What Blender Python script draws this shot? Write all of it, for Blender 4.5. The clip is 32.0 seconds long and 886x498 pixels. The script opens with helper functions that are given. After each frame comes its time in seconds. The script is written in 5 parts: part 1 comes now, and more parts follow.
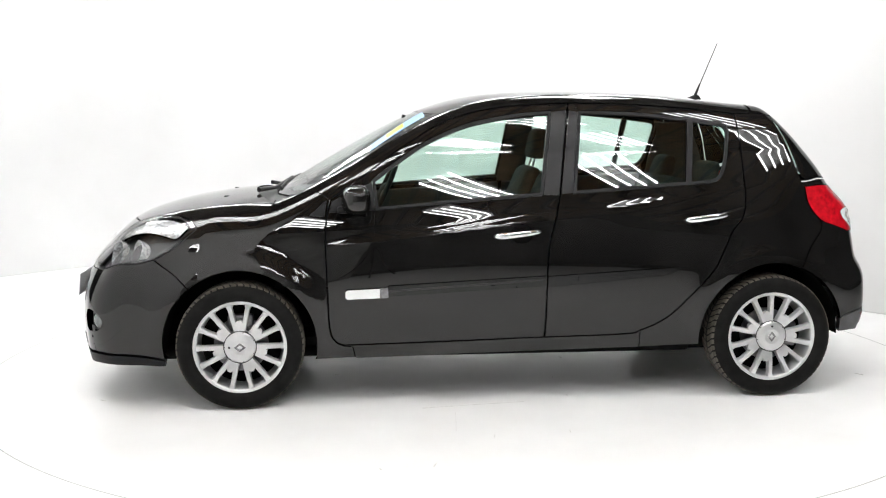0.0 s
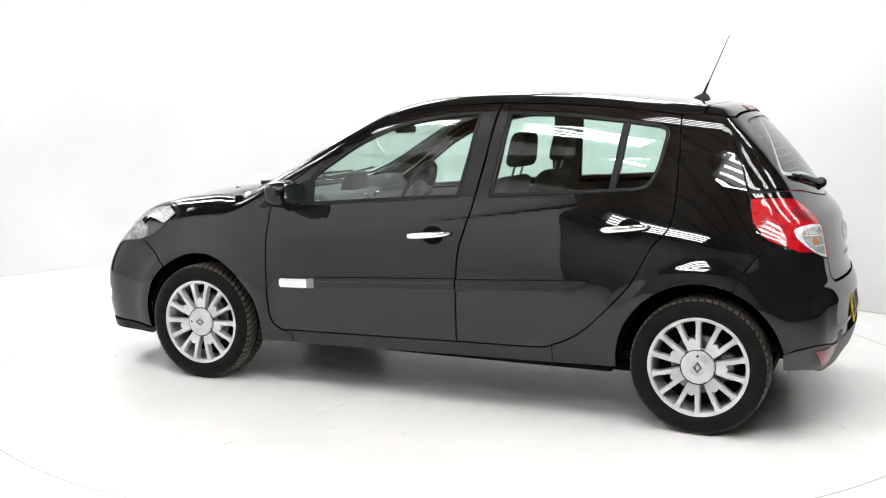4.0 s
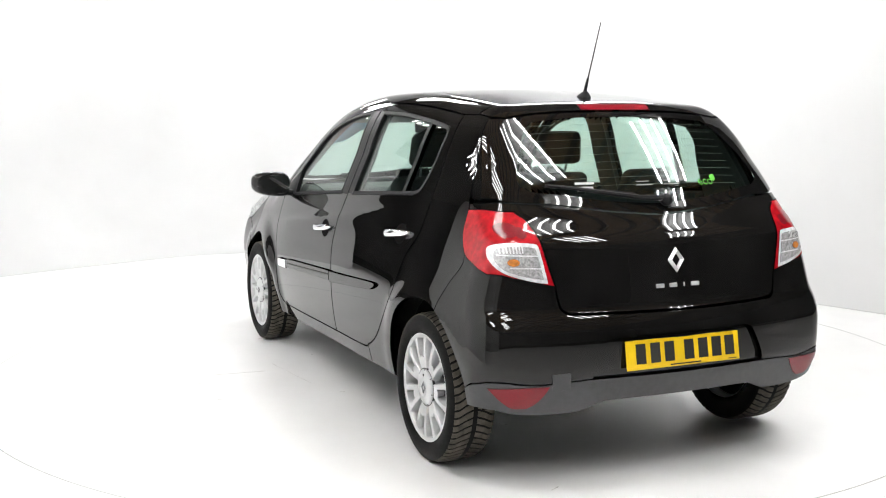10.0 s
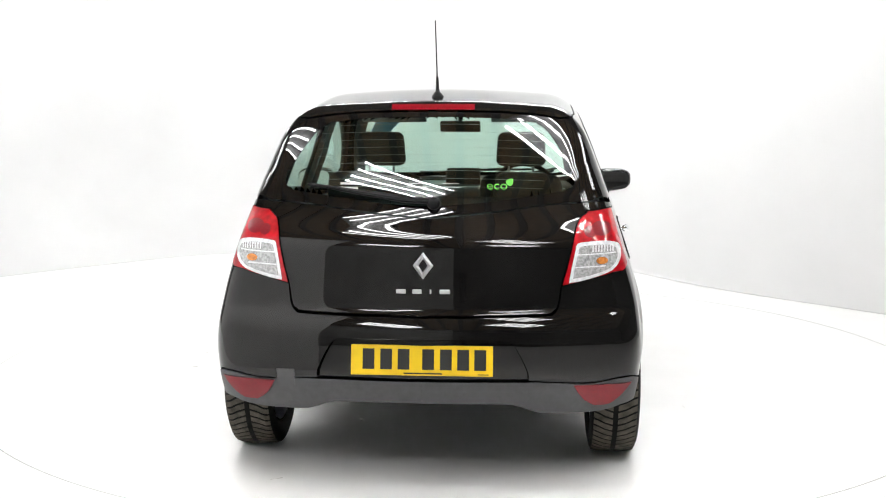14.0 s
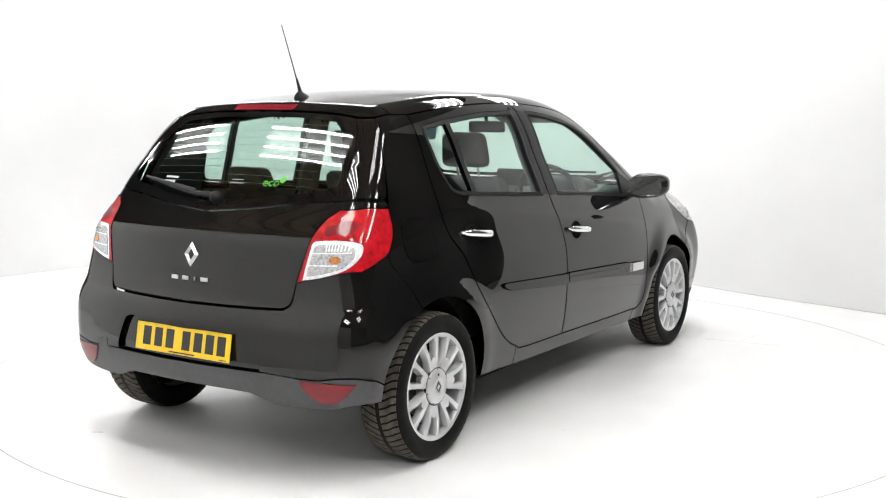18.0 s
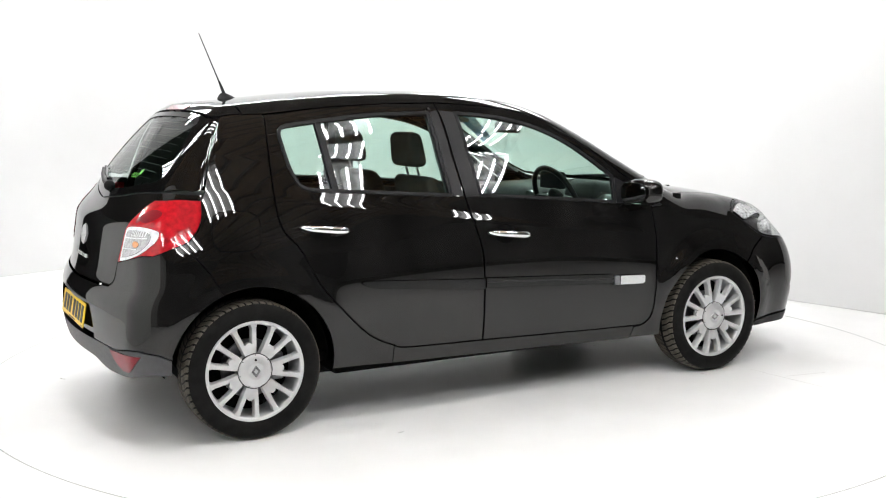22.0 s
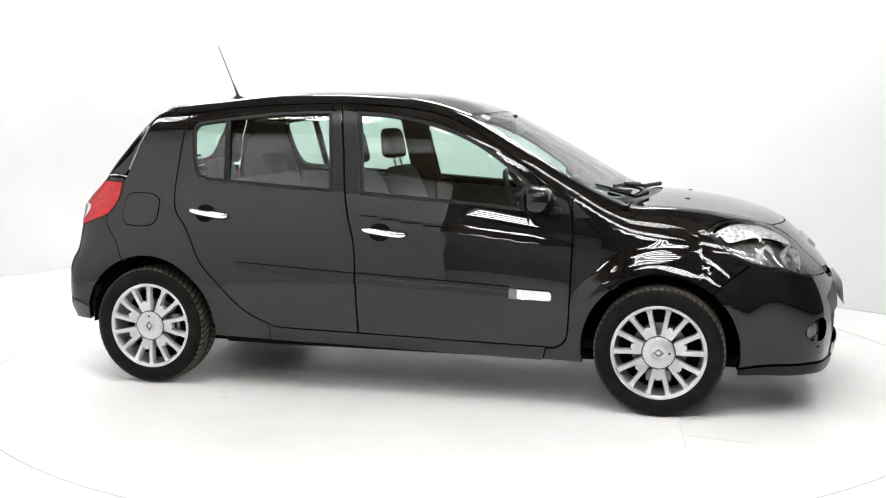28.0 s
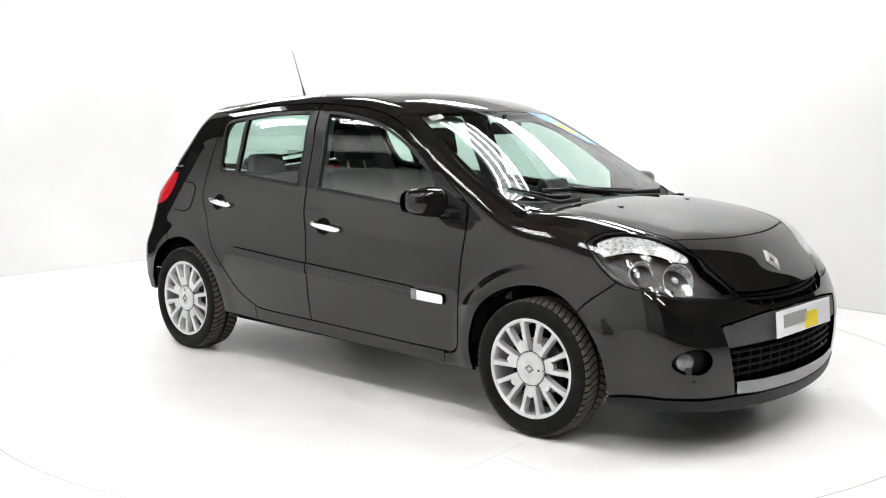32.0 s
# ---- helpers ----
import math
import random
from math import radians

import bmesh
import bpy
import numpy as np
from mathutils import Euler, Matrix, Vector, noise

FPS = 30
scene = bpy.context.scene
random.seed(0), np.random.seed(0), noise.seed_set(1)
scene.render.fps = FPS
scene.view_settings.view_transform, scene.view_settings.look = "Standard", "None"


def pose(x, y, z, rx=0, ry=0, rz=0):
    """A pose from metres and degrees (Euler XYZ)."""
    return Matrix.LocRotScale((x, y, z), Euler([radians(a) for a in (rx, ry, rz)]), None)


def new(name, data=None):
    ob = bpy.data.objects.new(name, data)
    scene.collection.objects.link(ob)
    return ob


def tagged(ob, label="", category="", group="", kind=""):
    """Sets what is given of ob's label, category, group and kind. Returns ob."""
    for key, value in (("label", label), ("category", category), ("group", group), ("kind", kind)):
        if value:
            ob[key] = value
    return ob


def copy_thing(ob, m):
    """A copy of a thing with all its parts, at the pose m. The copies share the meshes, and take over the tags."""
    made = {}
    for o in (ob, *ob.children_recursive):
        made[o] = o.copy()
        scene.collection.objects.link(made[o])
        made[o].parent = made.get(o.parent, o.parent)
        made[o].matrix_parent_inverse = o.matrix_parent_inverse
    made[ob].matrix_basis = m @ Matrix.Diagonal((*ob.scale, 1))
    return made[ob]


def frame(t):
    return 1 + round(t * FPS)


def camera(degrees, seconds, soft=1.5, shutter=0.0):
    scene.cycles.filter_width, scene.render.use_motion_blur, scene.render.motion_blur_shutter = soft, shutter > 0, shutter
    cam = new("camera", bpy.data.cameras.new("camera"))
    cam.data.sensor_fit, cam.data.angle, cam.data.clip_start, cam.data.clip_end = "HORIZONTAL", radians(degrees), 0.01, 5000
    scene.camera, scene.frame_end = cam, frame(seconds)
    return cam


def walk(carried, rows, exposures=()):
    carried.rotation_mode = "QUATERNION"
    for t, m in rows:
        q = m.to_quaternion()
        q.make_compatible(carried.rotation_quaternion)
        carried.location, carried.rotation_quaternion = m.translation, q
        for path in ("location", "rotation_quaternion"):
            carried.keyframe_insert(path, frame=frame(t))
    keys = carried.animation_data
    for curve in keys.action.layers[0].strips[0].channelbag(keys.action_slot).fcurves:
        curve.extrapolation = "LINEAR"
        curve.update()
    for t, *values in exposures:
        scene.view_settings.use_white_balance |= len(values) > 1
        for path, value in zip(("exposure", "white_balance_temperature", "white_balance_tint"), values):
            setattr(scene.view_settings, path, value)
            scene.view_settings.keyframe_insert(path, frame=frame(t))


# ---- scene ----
# A still camera before a turntable; the car and the table turn together.
cam = camera(44.63, 32.0, soft=1.1)
CAM = pose(0, -5.888, 1.41, 90 - 7.425, 0, 0.874)
walk(cam, [(0.0, CAM), (32.0, CAM)])

SPIN, START = 7.1326, 186.43  # degrees a second, heading at the start
RNG = random.Random(7)


# ---- materials ----
def shader(name, rough=0.5, metal=0.0, color=(0.5, 0.5, 0.5), **more):
    m = bpy.data.materials.new(name)
    m.use_nodes = True
    b = m.node_tree.nodes["Principled BSDF"]
    b.inputs["Base Color"].default_value = (*color, 1)
    b.inputs["Roughness"].default_value = rough
    b.inputs["Metallic"].default_value = metal
    for key, value in more.items():
        b.inputs[key.replace("_", " ")].default_value = value
    return m


def grain(m, scale=40.0, low=0.8, high=1.15, bump=0.0, rough=0.0, fine=400.0):
    """Two scales of noise on colour, a little on roughness, fine relief."""
    nt = m.node_tree
    b = nt.nodes["Principled BSDF"]
    co = nt.nodes.new("ShaderNodeTexCoord")
    n1 = nt.nodes.new("ShaderNodeTexNoise")
    n1.inputs["Scale"].default_value = scale
    n1.inputs["Detail"].default_value = 6
    nt.links.new(co.outputs["Object"], n1.inputs["Vector"])
    ramp = nt.nodes.new("ShaderNodeMapRange")
    ramp.inputs["From Min"].default_value, ramp.inputs["From Max"].default_value = 0.3, 0.7
    ramp.inputs["To Min"].default_value, ramp.inputs["To Max"].default_value = low, high
    nt.links.new(n1.outputs["Fac"], ramp.inputs["Value"])
    mul = nt.nodes.new("ShaderNodeVectorMath")
    mul.operation = "SCALE"
    mul.inputs[0].default_value = b.inputs["Base Color"].default_value[:3]
    nt.links.new(ramp.outputs["Result"], mul.inputs["Scale"])
    nt.links.new(mul.outputs["Vector"], b.inputs["Base Color"])
    n2 = nt.nodes.new("ShaderNodeTexNoise")
    n2.inputs["Scale"].default_value = fine
    n2.inputs["Detail"].default_value = 3
    nt.links.new(co.outputs["Object"], n2.inputs["Vector"])
    if rough:
        add = nt.nodes.new("ShaderNodeMath")
        add.operation = "MULTIPLY_ADD"
        add.inputs[1].default_value = rough
        add.inputs[2].default_value = b.inputs["Roughness"].default_value - rough / 2
        nt.links.new(n1.outputs["Fac"], add.inputs[0])
        nt.links.new(add.outputs["Value"], b.inputs["Roughness"])
    if bump:
        bp = nt.nodes.new("ShaderNodeBump")
        bp.inputs["Strength"].default_value = bump
        bp.inputs["Distance"].default_value = 0.002
        nt.links.new(n2.outputs["Fac"], bp.inputs["Height"])
        nt.links.new(bp.outputs["Normal"], b.inputs["Normal"])
    return m


def pane_material(name, tint, rough=0.0, base=0.11):
    """A thin tinted pane: clear straight through, gloss that grows towards grazing sight."""
    m = bpy.data.materials.new(name)
    m.use_nodes = True
    nt = m.node_tree
    nt.nodes.clear()
    out = nt.nodes.new("ShaderNodeOutputMaterial")
    mix = nt.nodes.new("ShaderNodeMixShader")
    lw = nt.nodes.new("ShaderNodeLayerWeight")
    lw.inputs["Blend"].default_value = 0.5
    pw = nt.nodes.new("ShaderNodeMath")
    pw.operation = "POWER"
    pw.inputs[1].default_value = 5.0
    nt.links.new(lw.outputs["Facing"], pw.inputs[0])
    ma = nt.nodes.new("ShaderNodeMath")
    ma.operation = "MULTIPLY_ADD"
    ma.inputs[1].default_value, ma.inputs[2].default_value = 1 - base, base
    nt.links.new(pw.outputs["Value"], ma.inputs[0])
    tr = nt.nodes.new("ShaderNodeBsdfTransparent")
    tr.inputs["Color"].default_value = (*tint, 1)
    gl = nt.nodes.new("ShaderNodeBsdfGlossy")
    gl.inputs["Roughness"].default_value = rough
    nt.links.new(ma.outputs["Value"], mix.inputs["Fac"])
    nt.links.new(tr.outputs["BSDF"], mix.inputs[1])
    nt.links.new(gl.outputs["BSDF"], mix.inputs[2])
    nt.links.new(mix.outputs["Shader"], out.inputs["Surface"])
    return m


def glow(name, color, strength):
    m = bpy.data.materials.new(name)
    m.use_nodes = True
    nt = m.node_tree
    nt.nodes.clear()
    out = nt.nodes.new("ShaderNodeOutputMaterial")
    e = nt.nodes.new("ShaderNodeEmission")
    e.inputs["Color"].default_value = (*color, 1)
    e.inputs["Strength"].default_value = strength
    nt.links.new(e.outputs["Emission"], out.inputs["Surface"])
    return m


PAINT = grain(shader("black_paint", 0.6, 0.0, (0.0068, 0.0066, 0.0064), Coat_Weight=1.0, Coat_Roughness=0.012, Coat_IOR=1.5, Specular_IOR_Level=0.0), 5, 0.6, 1.6)
BLACK = grain(shader("black_plastic", 0.45, 0.0, (0.010, 0.010, 0.011), Specular_IOR_Level=0.18), 30, 0.8, 1.2, 0.15)
TRIM = grain(shader("pillar_film", 0.35, 0.0, (0.014, 0.014, 0.015), Specular_IOR_Level=0.2), 30, 0.9, 1.1, 0.1)
GREYP = grain(shader("grey_plastic", 0.5, 0.0, (0.055, 0.055, 0.058)), 40, 0.85, 1.1, 0.3)
RUBBER = grain(shader("tyre_rubber", 0.6, 0.0, (0.0075, 0.0073, 0.007), Specular_IOR_Level=0.09), 25, 0.7, 1.3, 0.3)
TREAD = grain(shader("dusty_tread", 0.9, 0.0, (0.075, 0.066, 0.052)), 30, 0.5, 1.4, 0.5)
SILVER = grain(shader("silver_alloy", 0.30, 0.5, (0.60, 0.605, 0.61)), 20, 0.93, 1.05, 0.0, 0.1)
CHROME = grain(shader("satin_chrome", 0.14, 1.0, (0.86, 0.87, 0.88)), 15, 0.95, 1.03)
# near-black: holds the shade of gaps and openings, also colours underbody parts
DARK = grain(shader("shade_and_underbody_black", 0.9, 0.0, (0.005, 0.005, 0.005), Specular_IOR_Level=0.05), 20, 0.7, 1.2)
STEEL = grain(shader("brake_steel", 0.35, 1.0, (0.27, 0.27, 0.28)), 60, 0.8, 1.1)
RED = grain(shader("red_lens", 0.4, 0.0, (0.43, 0.003, 0.010), Specular_IOR_Level=0.1, Coat_Weight=1.0, Coat_Roughness=0.015), 40, 0.6, 1.3)
REDDARK = grain(shader("red_reflector", 0.3, 0.0, (0.19, 0.003, 0.010), Specular_IOR_Level=0.2, Coat_Weight=0.5, Coat_Roughness=0.04), 200, 0.75, 1.25)
LENS = pane_material("clear_lens", (0.93, 0.94, 0.94))
AMBER = grain(shader("amber_bulb", 0.2, 0.0, (0.62, 0.22, 0.05), Coat_Weight=1.0), 90, 0.6, 1.3)
GLASS = pane_material("green_glass", (0.78, 0.93, 0.865))
GLASSR = pane_material("tinted_glass", (0.70, 0.86, 0.79))
YELLOW = grain(shader("yellow_plate", 0.35, 0.0, (0.85, 0.57, 0.012)), 20, 0.95, 1.05)
WHITEP = grain(shader("white_plate", 0.35, 0.0, (0.75, 0.77, 0.8)), 20, 0.95, 1.05)
INK = shader("black_ink", 0.5, 0.0, (0.02, 0.02, 0.02))
GREYINK = shader("grey_print", 0.5, 0.0, (0.32, 0.33, 0.32))
SEAT = grain(shader("charcoal_cloth", 0.85, 0.0, (0.026, 0.027, 0.029)), 60, 0.75, 1.25, 0.5)
DASH = grain(shader("dark_dashboard", 0.6, 0.0, (0.05, 0.053, 0.055)), 60, 0.85, 1.15, 0.3)
LINER = grain(shader("grey_headliner", 0.9, 0.0, (0.32, 0.32, 0.31)), 60, 0.9, 1.1, 0.3)
YELST = shader("yellow_sticker", 0.4, 0.0, (0.8, 0.62, 0.02))
GREENST = shader("green_sticker", 0.5, 0.0, (0.07, 0.38, 0.02))
PALE = shader("pale_sticker", 0.6, 0.0, (0.45, 0.46, 0.45))
BRIGHT = grain(shader("bright_reflector", 0.16, 0.55, (0.85, 0.86, 0.87), Coat_Weight=1.0), 25, 0.85, 1.05)
CHAMBER = grain(shader("dark_lamp_chamber", 0.3, 0.3, (0.05, 0.051, 0.053), Coat_Weight=0.5), 45, 0.6, 1.4, 0.4)
FOG = grain(shader("fog_lamp_glass", 0.08, 0.2, (0.15, 0.16, 0.165), Coat_Weight=1.0), 60, 0.7, 1.2)
LAMPGREY = grain(shader("grey_lamp_facets", 0.25, 0.3, (0.60, 0.60, 0.61), Coat_Weight=1.0), 110, 0.5, 1.25, 0.3)
PALEBLUE = shader("pale_blue_sticker", 0.4, 0.0, (0.22, 0.45, 0.78))
INKGLOSS = shader("black_lamp_recess", 0.3, 0.0, (0.004, 0.004, 0.004), Specular_IOR_Level=0.15)
PRINT = shader("black_glass_print", 0.5, 0.0, (0.006, 0.006, 0.006), Coat_Weight=1.0, Coat_Roughness=0.01, Specular_IOR_Level=0.0)
# pale, barely metallic, mottled: the gleam of chrome facets put into the colour
BOWL = grain(shader("faceted_bowl_gleam", 0.22, 0.15, (0.80, 0.81, 0.82), Coat_Weight=0.5), 75, 0.30, 1.2, 1.0, 0.0, 90)
# near-white and barely metallic: reflector brightness put into the colour
REFLECT = grain(shader("reflector_gleam_white", 0.25, 0.1, (0.85, 0.86, 0.88), Coat_Weight=0.6), 60, 0.75, 1.1)
MOULD = grain(shader("satin_black_moulding", 0.22, 0.0, (0.010, 0.010, 0.0105), Specular_IOR_Level=0.42), 30, 0.85, 1.15, 0.08)
STRIP = grain(shader("satin_strip", 0.35, 0.8, (0.26, 0.265, 0.27)), 20, 0.93, 1.05)
MIRROR = shader("mirror_glass", 0.01, 1.0, (0.82, 0.84, 0.84))


# ---- mesh helpers ----
def mesh_object(name, verts, faces, material, parent=None, label="", normals=None, smooth=False):
    me = bpy.data.meshes.new(name)
    me.from_pydata([tuple(v) for v in verts], [], faces)
    me.materials.append(material)
    if smooth or normals is not None:
        me.polygons.foreach_set("use_smooth", [True] * len(me.polygons))
    me.update()
    if normals is not None:
        me.normals_split_custom_set_from_vertices([tuple(n) for n in normals])
    ob = new(name, me)
    if parent:
        ob.parent = parent
    return tagged(ob, label)


def part(name, bm, material, parent, label="", smooth=True, angle=35):
    """Links a bmesh as one mesh object under a thing or part."""
    me = bpy.data.meshes.new(name)
    bmesh.ops.recalc_face_normals(bm, faces=bm.faces[:])
    if smooth:
        for f in bm.faces:
            f.smooth = True
        for e in bm.edges:
            if len(e.link_faces) == 2 and e.calc_face_angle(0) > radians(angle):
                e.smooth = False
    bm.to_mesh(me)
    bm.free()
    for m in material if isinstance(material, (list, tuple)) else [material]:
        me.materials.append(m)
    ob = new(name, me)
    if parent:
        ob.parent = parent
    return tagged(ob, label)


def box(x0, y0, z0, x1, y1, z1, bevel=0.0, m=None, bm=None):
    bm = bm or bmesh.new()
    g = bmesh.ops.create_cube(bm, size=1.0)["verts"]
    t = Matrix.Translation(((x0 + x1) / 2, (y0 + y1) / 2, (z0 + z1) / 2)) @ Matrix.Diagonal((abs(x1 - x0), abs(y1 - y0), abs(z1 - z0), 1))
    bmesh.ops.transform(bm, matrix=(m or Matrix()) @ t, verts=g)
    if bevel:
        edges = list({e for v in g for e in v.link_edges})
        bmesh.ops.bevel(bm, geom=edges, offset=bevel, segments=3, profile=0.5, affect="EDGES")
    return bm


def lathe(profile, n=48, axis="y", closed=False):
    """Revolves (radius, along) pairs round an axis."""
    bm = bmesh.new()
    rings = []
    for r, a in profile:
        ring = []
        for i in range(n):
            c, s = math.cos(2 * math.pi * i / n) * r, math.sin(2 * math.pi * i / n) * r
            ring.append(bm.verts.new((c, a, s) if axis == "y" else (c, s, a)))
        rings.append(ring)
    pairs = list(zip(rings, rings[1:])) + ([(rings[-1], rings[0])] if closed else [])
    for r0, r1 in pairs:
        for i in range(n):
            bm.faces.new((r0[i], r0[(i + 1) % n], r1[(i + 1) % n], r1[i]))
    return bm


def tube(points, radius, n=8, taper=None):
    bm = bmesh.new()
    pts = [Vector(p) for p in points]
    rings = []
    for i, p in enumerate(pts):
        d = (pts[min(i + 1, len(pts) - 1)] - pts[max(i - 1, 0)]).normalized()
        u = d.orthogonal().normalized() if i == 0 else (u - d * u.dot(d)).normalized()
        w = d.cross(u)
        r = radius if taper is None else radius + (taper - radius) * i / (len(pts) - 1)
        rings.append([bm.verts.new(p + (u * math.cos(6.2832 * k / n) + w * math.sin(6.2832 * k / n)) * r) for k in range(n)])
    for a, b in zip(rings, rings[1:]):
        for k in range(n):
            bm.faces.new((a[k], a[(k + 1) % n], b[(k + 1) % n], b[k]))
    bm.faces.new(rings[0][::-1])
    bm.faces.new(rings[-1])
    return bm


# ---- the body as one smooth form: inside where body() < 0 ----
def spline(xs, ys, n=1500):
    """A natural cubic through the given stations, as a fast table."""
    xs, ys = np.array(xs, float), np.array(ys, float)
    if xs[0] > xs[-1]:
        xs, ys = xs[::-1], ys[::-1]
    h = np.diff(xs)
    k = len(xs)
    A = np.eye(k)
    b = np.zeros(k)
    for i in range(1, k - 1):
        A[i, i - 1:i + 2] = h[i - 1], 2 * (h[i - 1] + h[i]), h[i]
        b[i] = 6 * ((ys[i + 1] - ys[i]) / h[i] - (ys[i] - ys[i - 1]) / h[i - 1])
    m = np.linalg.solve(A, b)
    tx = np.linspace(xs[0], xs[-1], n)
    i = np.clip(np.searchsorted(xs, tx) - 1, 0, k - 2)
    d, e = xs[i + 1] - tx, tx - xs[i]
    ty = m[i] * d ** 3 / (6 * h[i]) + m[i + 1] * e ** 3 / (6 * h[i]) + (ys[i] / h[i] - m[i] * h[i] / 6) * d + (ys[i + 1] / h[i] - m[i + 1] * h[i] / 6) * e
    return lambda q: np.interp(q, tx, ty)


def smax(a, b, k):
    h = np.maximum(k - np.abs(a - b), 0) / k
    return np.maximum(a, b) + h * h * k / 4


LOW = spline([2.1, 1.8, 1.5, 1.2, 0.9, 0.5, 0.0, -0.5, -1.0, -1.4, -1.7, -2.1], [0.70, 0.762, 0.792, 0.797, 0.812, 0.827, 0.832, 0.836, 0.836, 0.833, 0.825, 0.785])
TUCK = spline([0.1, 0.22, 0.30, 0.40, 0.52, 0.65, 0.78, 0.88, 1.0, 1.2], [-0.10, -0.055, -0.033, -0.014, -0.002, 0.0, -0.006, -0.019, -0.048, -0.12])
GREEN = spline([1.3, 0.9, 0.5, 0.0, -0.4, -0.9, -1.3, -1.6, -2.0], [0.66, 0.715, 0.755, 0.78, 0.782, 0.770, 0.748, 0.724, 0.66])
HOOD_LINE = spline([2.1, 1.9, 1.75, 1.59, 1.43, 1.28, 1.13, 1.05, 0.9, 0.6, -2.1], [0.59, 0.745, 0.836, 0.900, 0.943, 0.969, 0.988, 0.992, 0.968, 0.9, 0.2])
FLANK_LINE = spline([2.1, 1.9, 1.75, 1.59, 1.43, 1.28, 1.13, 1.0, 0.9, 0.78, 0.65, 0.5, 0.35, 0.2], [0.59, 0.745, 0.836, 0.900, 0.943, 0.969, 0.990, 1.005, 1.042, 1.107, 1.182, 1.267, 1.345, 1.411])
ROOF_LINE = spline([1.2, 0.97, 0.78, 0.65, 0.5, 0.35, 0.2, 0.05, -0.1, -0.25, -0.55, -0.87, -1.17, -1.4, -1.6, -1.8],
                   [0.855, 0.992, 1.106, 1.182, 1.267, 1.345, 1.411, 1.456, 1.482, 1.495, 1.502, 1.495, 1.470, 1.447, 1.428, 1.41])
CENTRE = lambda x: smax(HOOD_LINE(x), np.where(x > 1.2, 0.855 - 0.6 * (x - 1.2), ROOF_LINE(x)), 0.005)
CROWN = spline([2.0, 1.3, 1.0, 0.8, 0.55, 0.3, 0.1, -0.2, -1.0, -2.0], [0.08, 0.088, 0.118, 0.157, 0.185, 0.17, 0.135, 0.10, 0.09, 0.09])
EDGE = spline([2.0, 1.3, 1.0, 0.75, 0.4, 0.0, -0.5, -1.2, -2.0], [0.16, 0.13, 0.10, 0.06, 0.06, 0.09, 0.11, 0.11, 0.10])
NOSE = spline([0.05, 0.2, 0.3, 0.4, 0.5, 0.62, 0.7, 0.75, 0.82, 0.9, 1.1], [1.90, 1.945, 1.965, 1.972, 1.965, 1.925, 1.88, 1.84, 1.80, 1.77, 1.7])
TAIL = spline([0.1, 0.25, 0.33, 0.42, 0.52, 0.58, 0.605, 0.63, 0.65, 0.667, 0.70, 0.80, 0.87, 0.915, 0.94, 0.97, 1.0, 1.1, 1.2, 1.3, 1.36, 1.42, 1.5], [-1.92, -2.0, -2.035, -2.056, -2.055, -2.051, -2.045, -2.034, -2.023, -2.011, -2.0, -1.985, -1.974, -1.963, -1.947, -1.9195, -1.8915, -1.821, -1.742, -1.651, -1.592, -1.53, -1.445])
HUBS = ((1.126, 0.302, 0.357), (-1.449, 0.302, 0.362))
FLARE = (0.058, 0.018)


def body(p):
    x, y, z = p[..., 0], np.abs(p[..., 1]), p[..., 2]
    low = LOW(x) + TUCK(z)
    for (hx, hz, r), amount in zip(HUBS, FLARE):
        q = np.hypot(x - hx, z - hz)
        amount = amount * np.clip((z - 0.38) / 0.24, 0.3, 1)
        low = low + amount * np.exp(-(np.maximum(q - r - 0.028, 0) / 0.057) ** 2) * np.clip(1 - (r - 0.02 - q) / 0.1, 0, 1)
    ridge = z - 0.846 + 0.122 * x - 0.012 * x * x
    low = low + np.interp(x, (-1.1, -0.3), (0.003, 0.0105)) * np.exp(-np.abs(ridge / np.where(ridge > 0, 0.022, 0.055)) ** 1.6) * np.clip((0.86 - x) / 0.35, 0, 1)
    green = GREEN(x) - 0.37 * (z - 1.0) - 0.10 * np.maximum(z - 1.0, 0) ** 2
    side = y + smax(-low, -green, 0.07)
    w = np.clip((y - 0.52) / 0.17, 0, 1)
    ridge_line = CENTRE(x)
    ridge_line = ridge_line + np.where(x > 0.2, (FLANK_LINE(x) - ridge_line) * w * w * (3 - 2 * w), 0)
    top = (z - ridge_line + CROWN(x) * y * y) * 0.9
    f = smax(side, top, EDGE(x))
    f = smax(f, x - NOSE(z) + 0.29 * y * y, 0.13)
    return smax(f, TAIL(z) + 0.19 * y * y - x, np.interp(z, [1.2, 1.4], [0.095, 0.035]))


def cast(points, d):
    """Where rays along d through the given points first meet the body."""
    d = np.array(d, float) / np.linalg.norm(d)
    base = points - np.outer(points @ d, d)
    lo = np.full(len(base), -2.7)
    done = np.zeros(len(base), bool)
    for s in np.linspace(-2.7, 0.3, 90):
        inside = body(base + s * d) < 0
        lo = np.where(~done & ~inside, s, lo)
        done |= inside
    hi = lo + 3.0 / 89
    for _ in range(22):
        mid = (lo + hi) / 2
        out = body(base + mid[:, None] * d) > 0
        lo, hi = np.where(out, mid, lo), np.where(out, hi, mid)
    return base + lo[:, None] * d


def normal(p):
    e = 2e-3
    g = np.stack([body(p + e * a) - body(p - e * a) for a in np.eye(3)], -1)
    return g / np.maximum(np.linalg.norm(g, axis=-1, keepdims=True), 1e-9)


RAYS = {"s": (0, -1, 0), "t": (0, 0, -1), "f": (-1, 0, 0), "r": (1, 0, 0)}


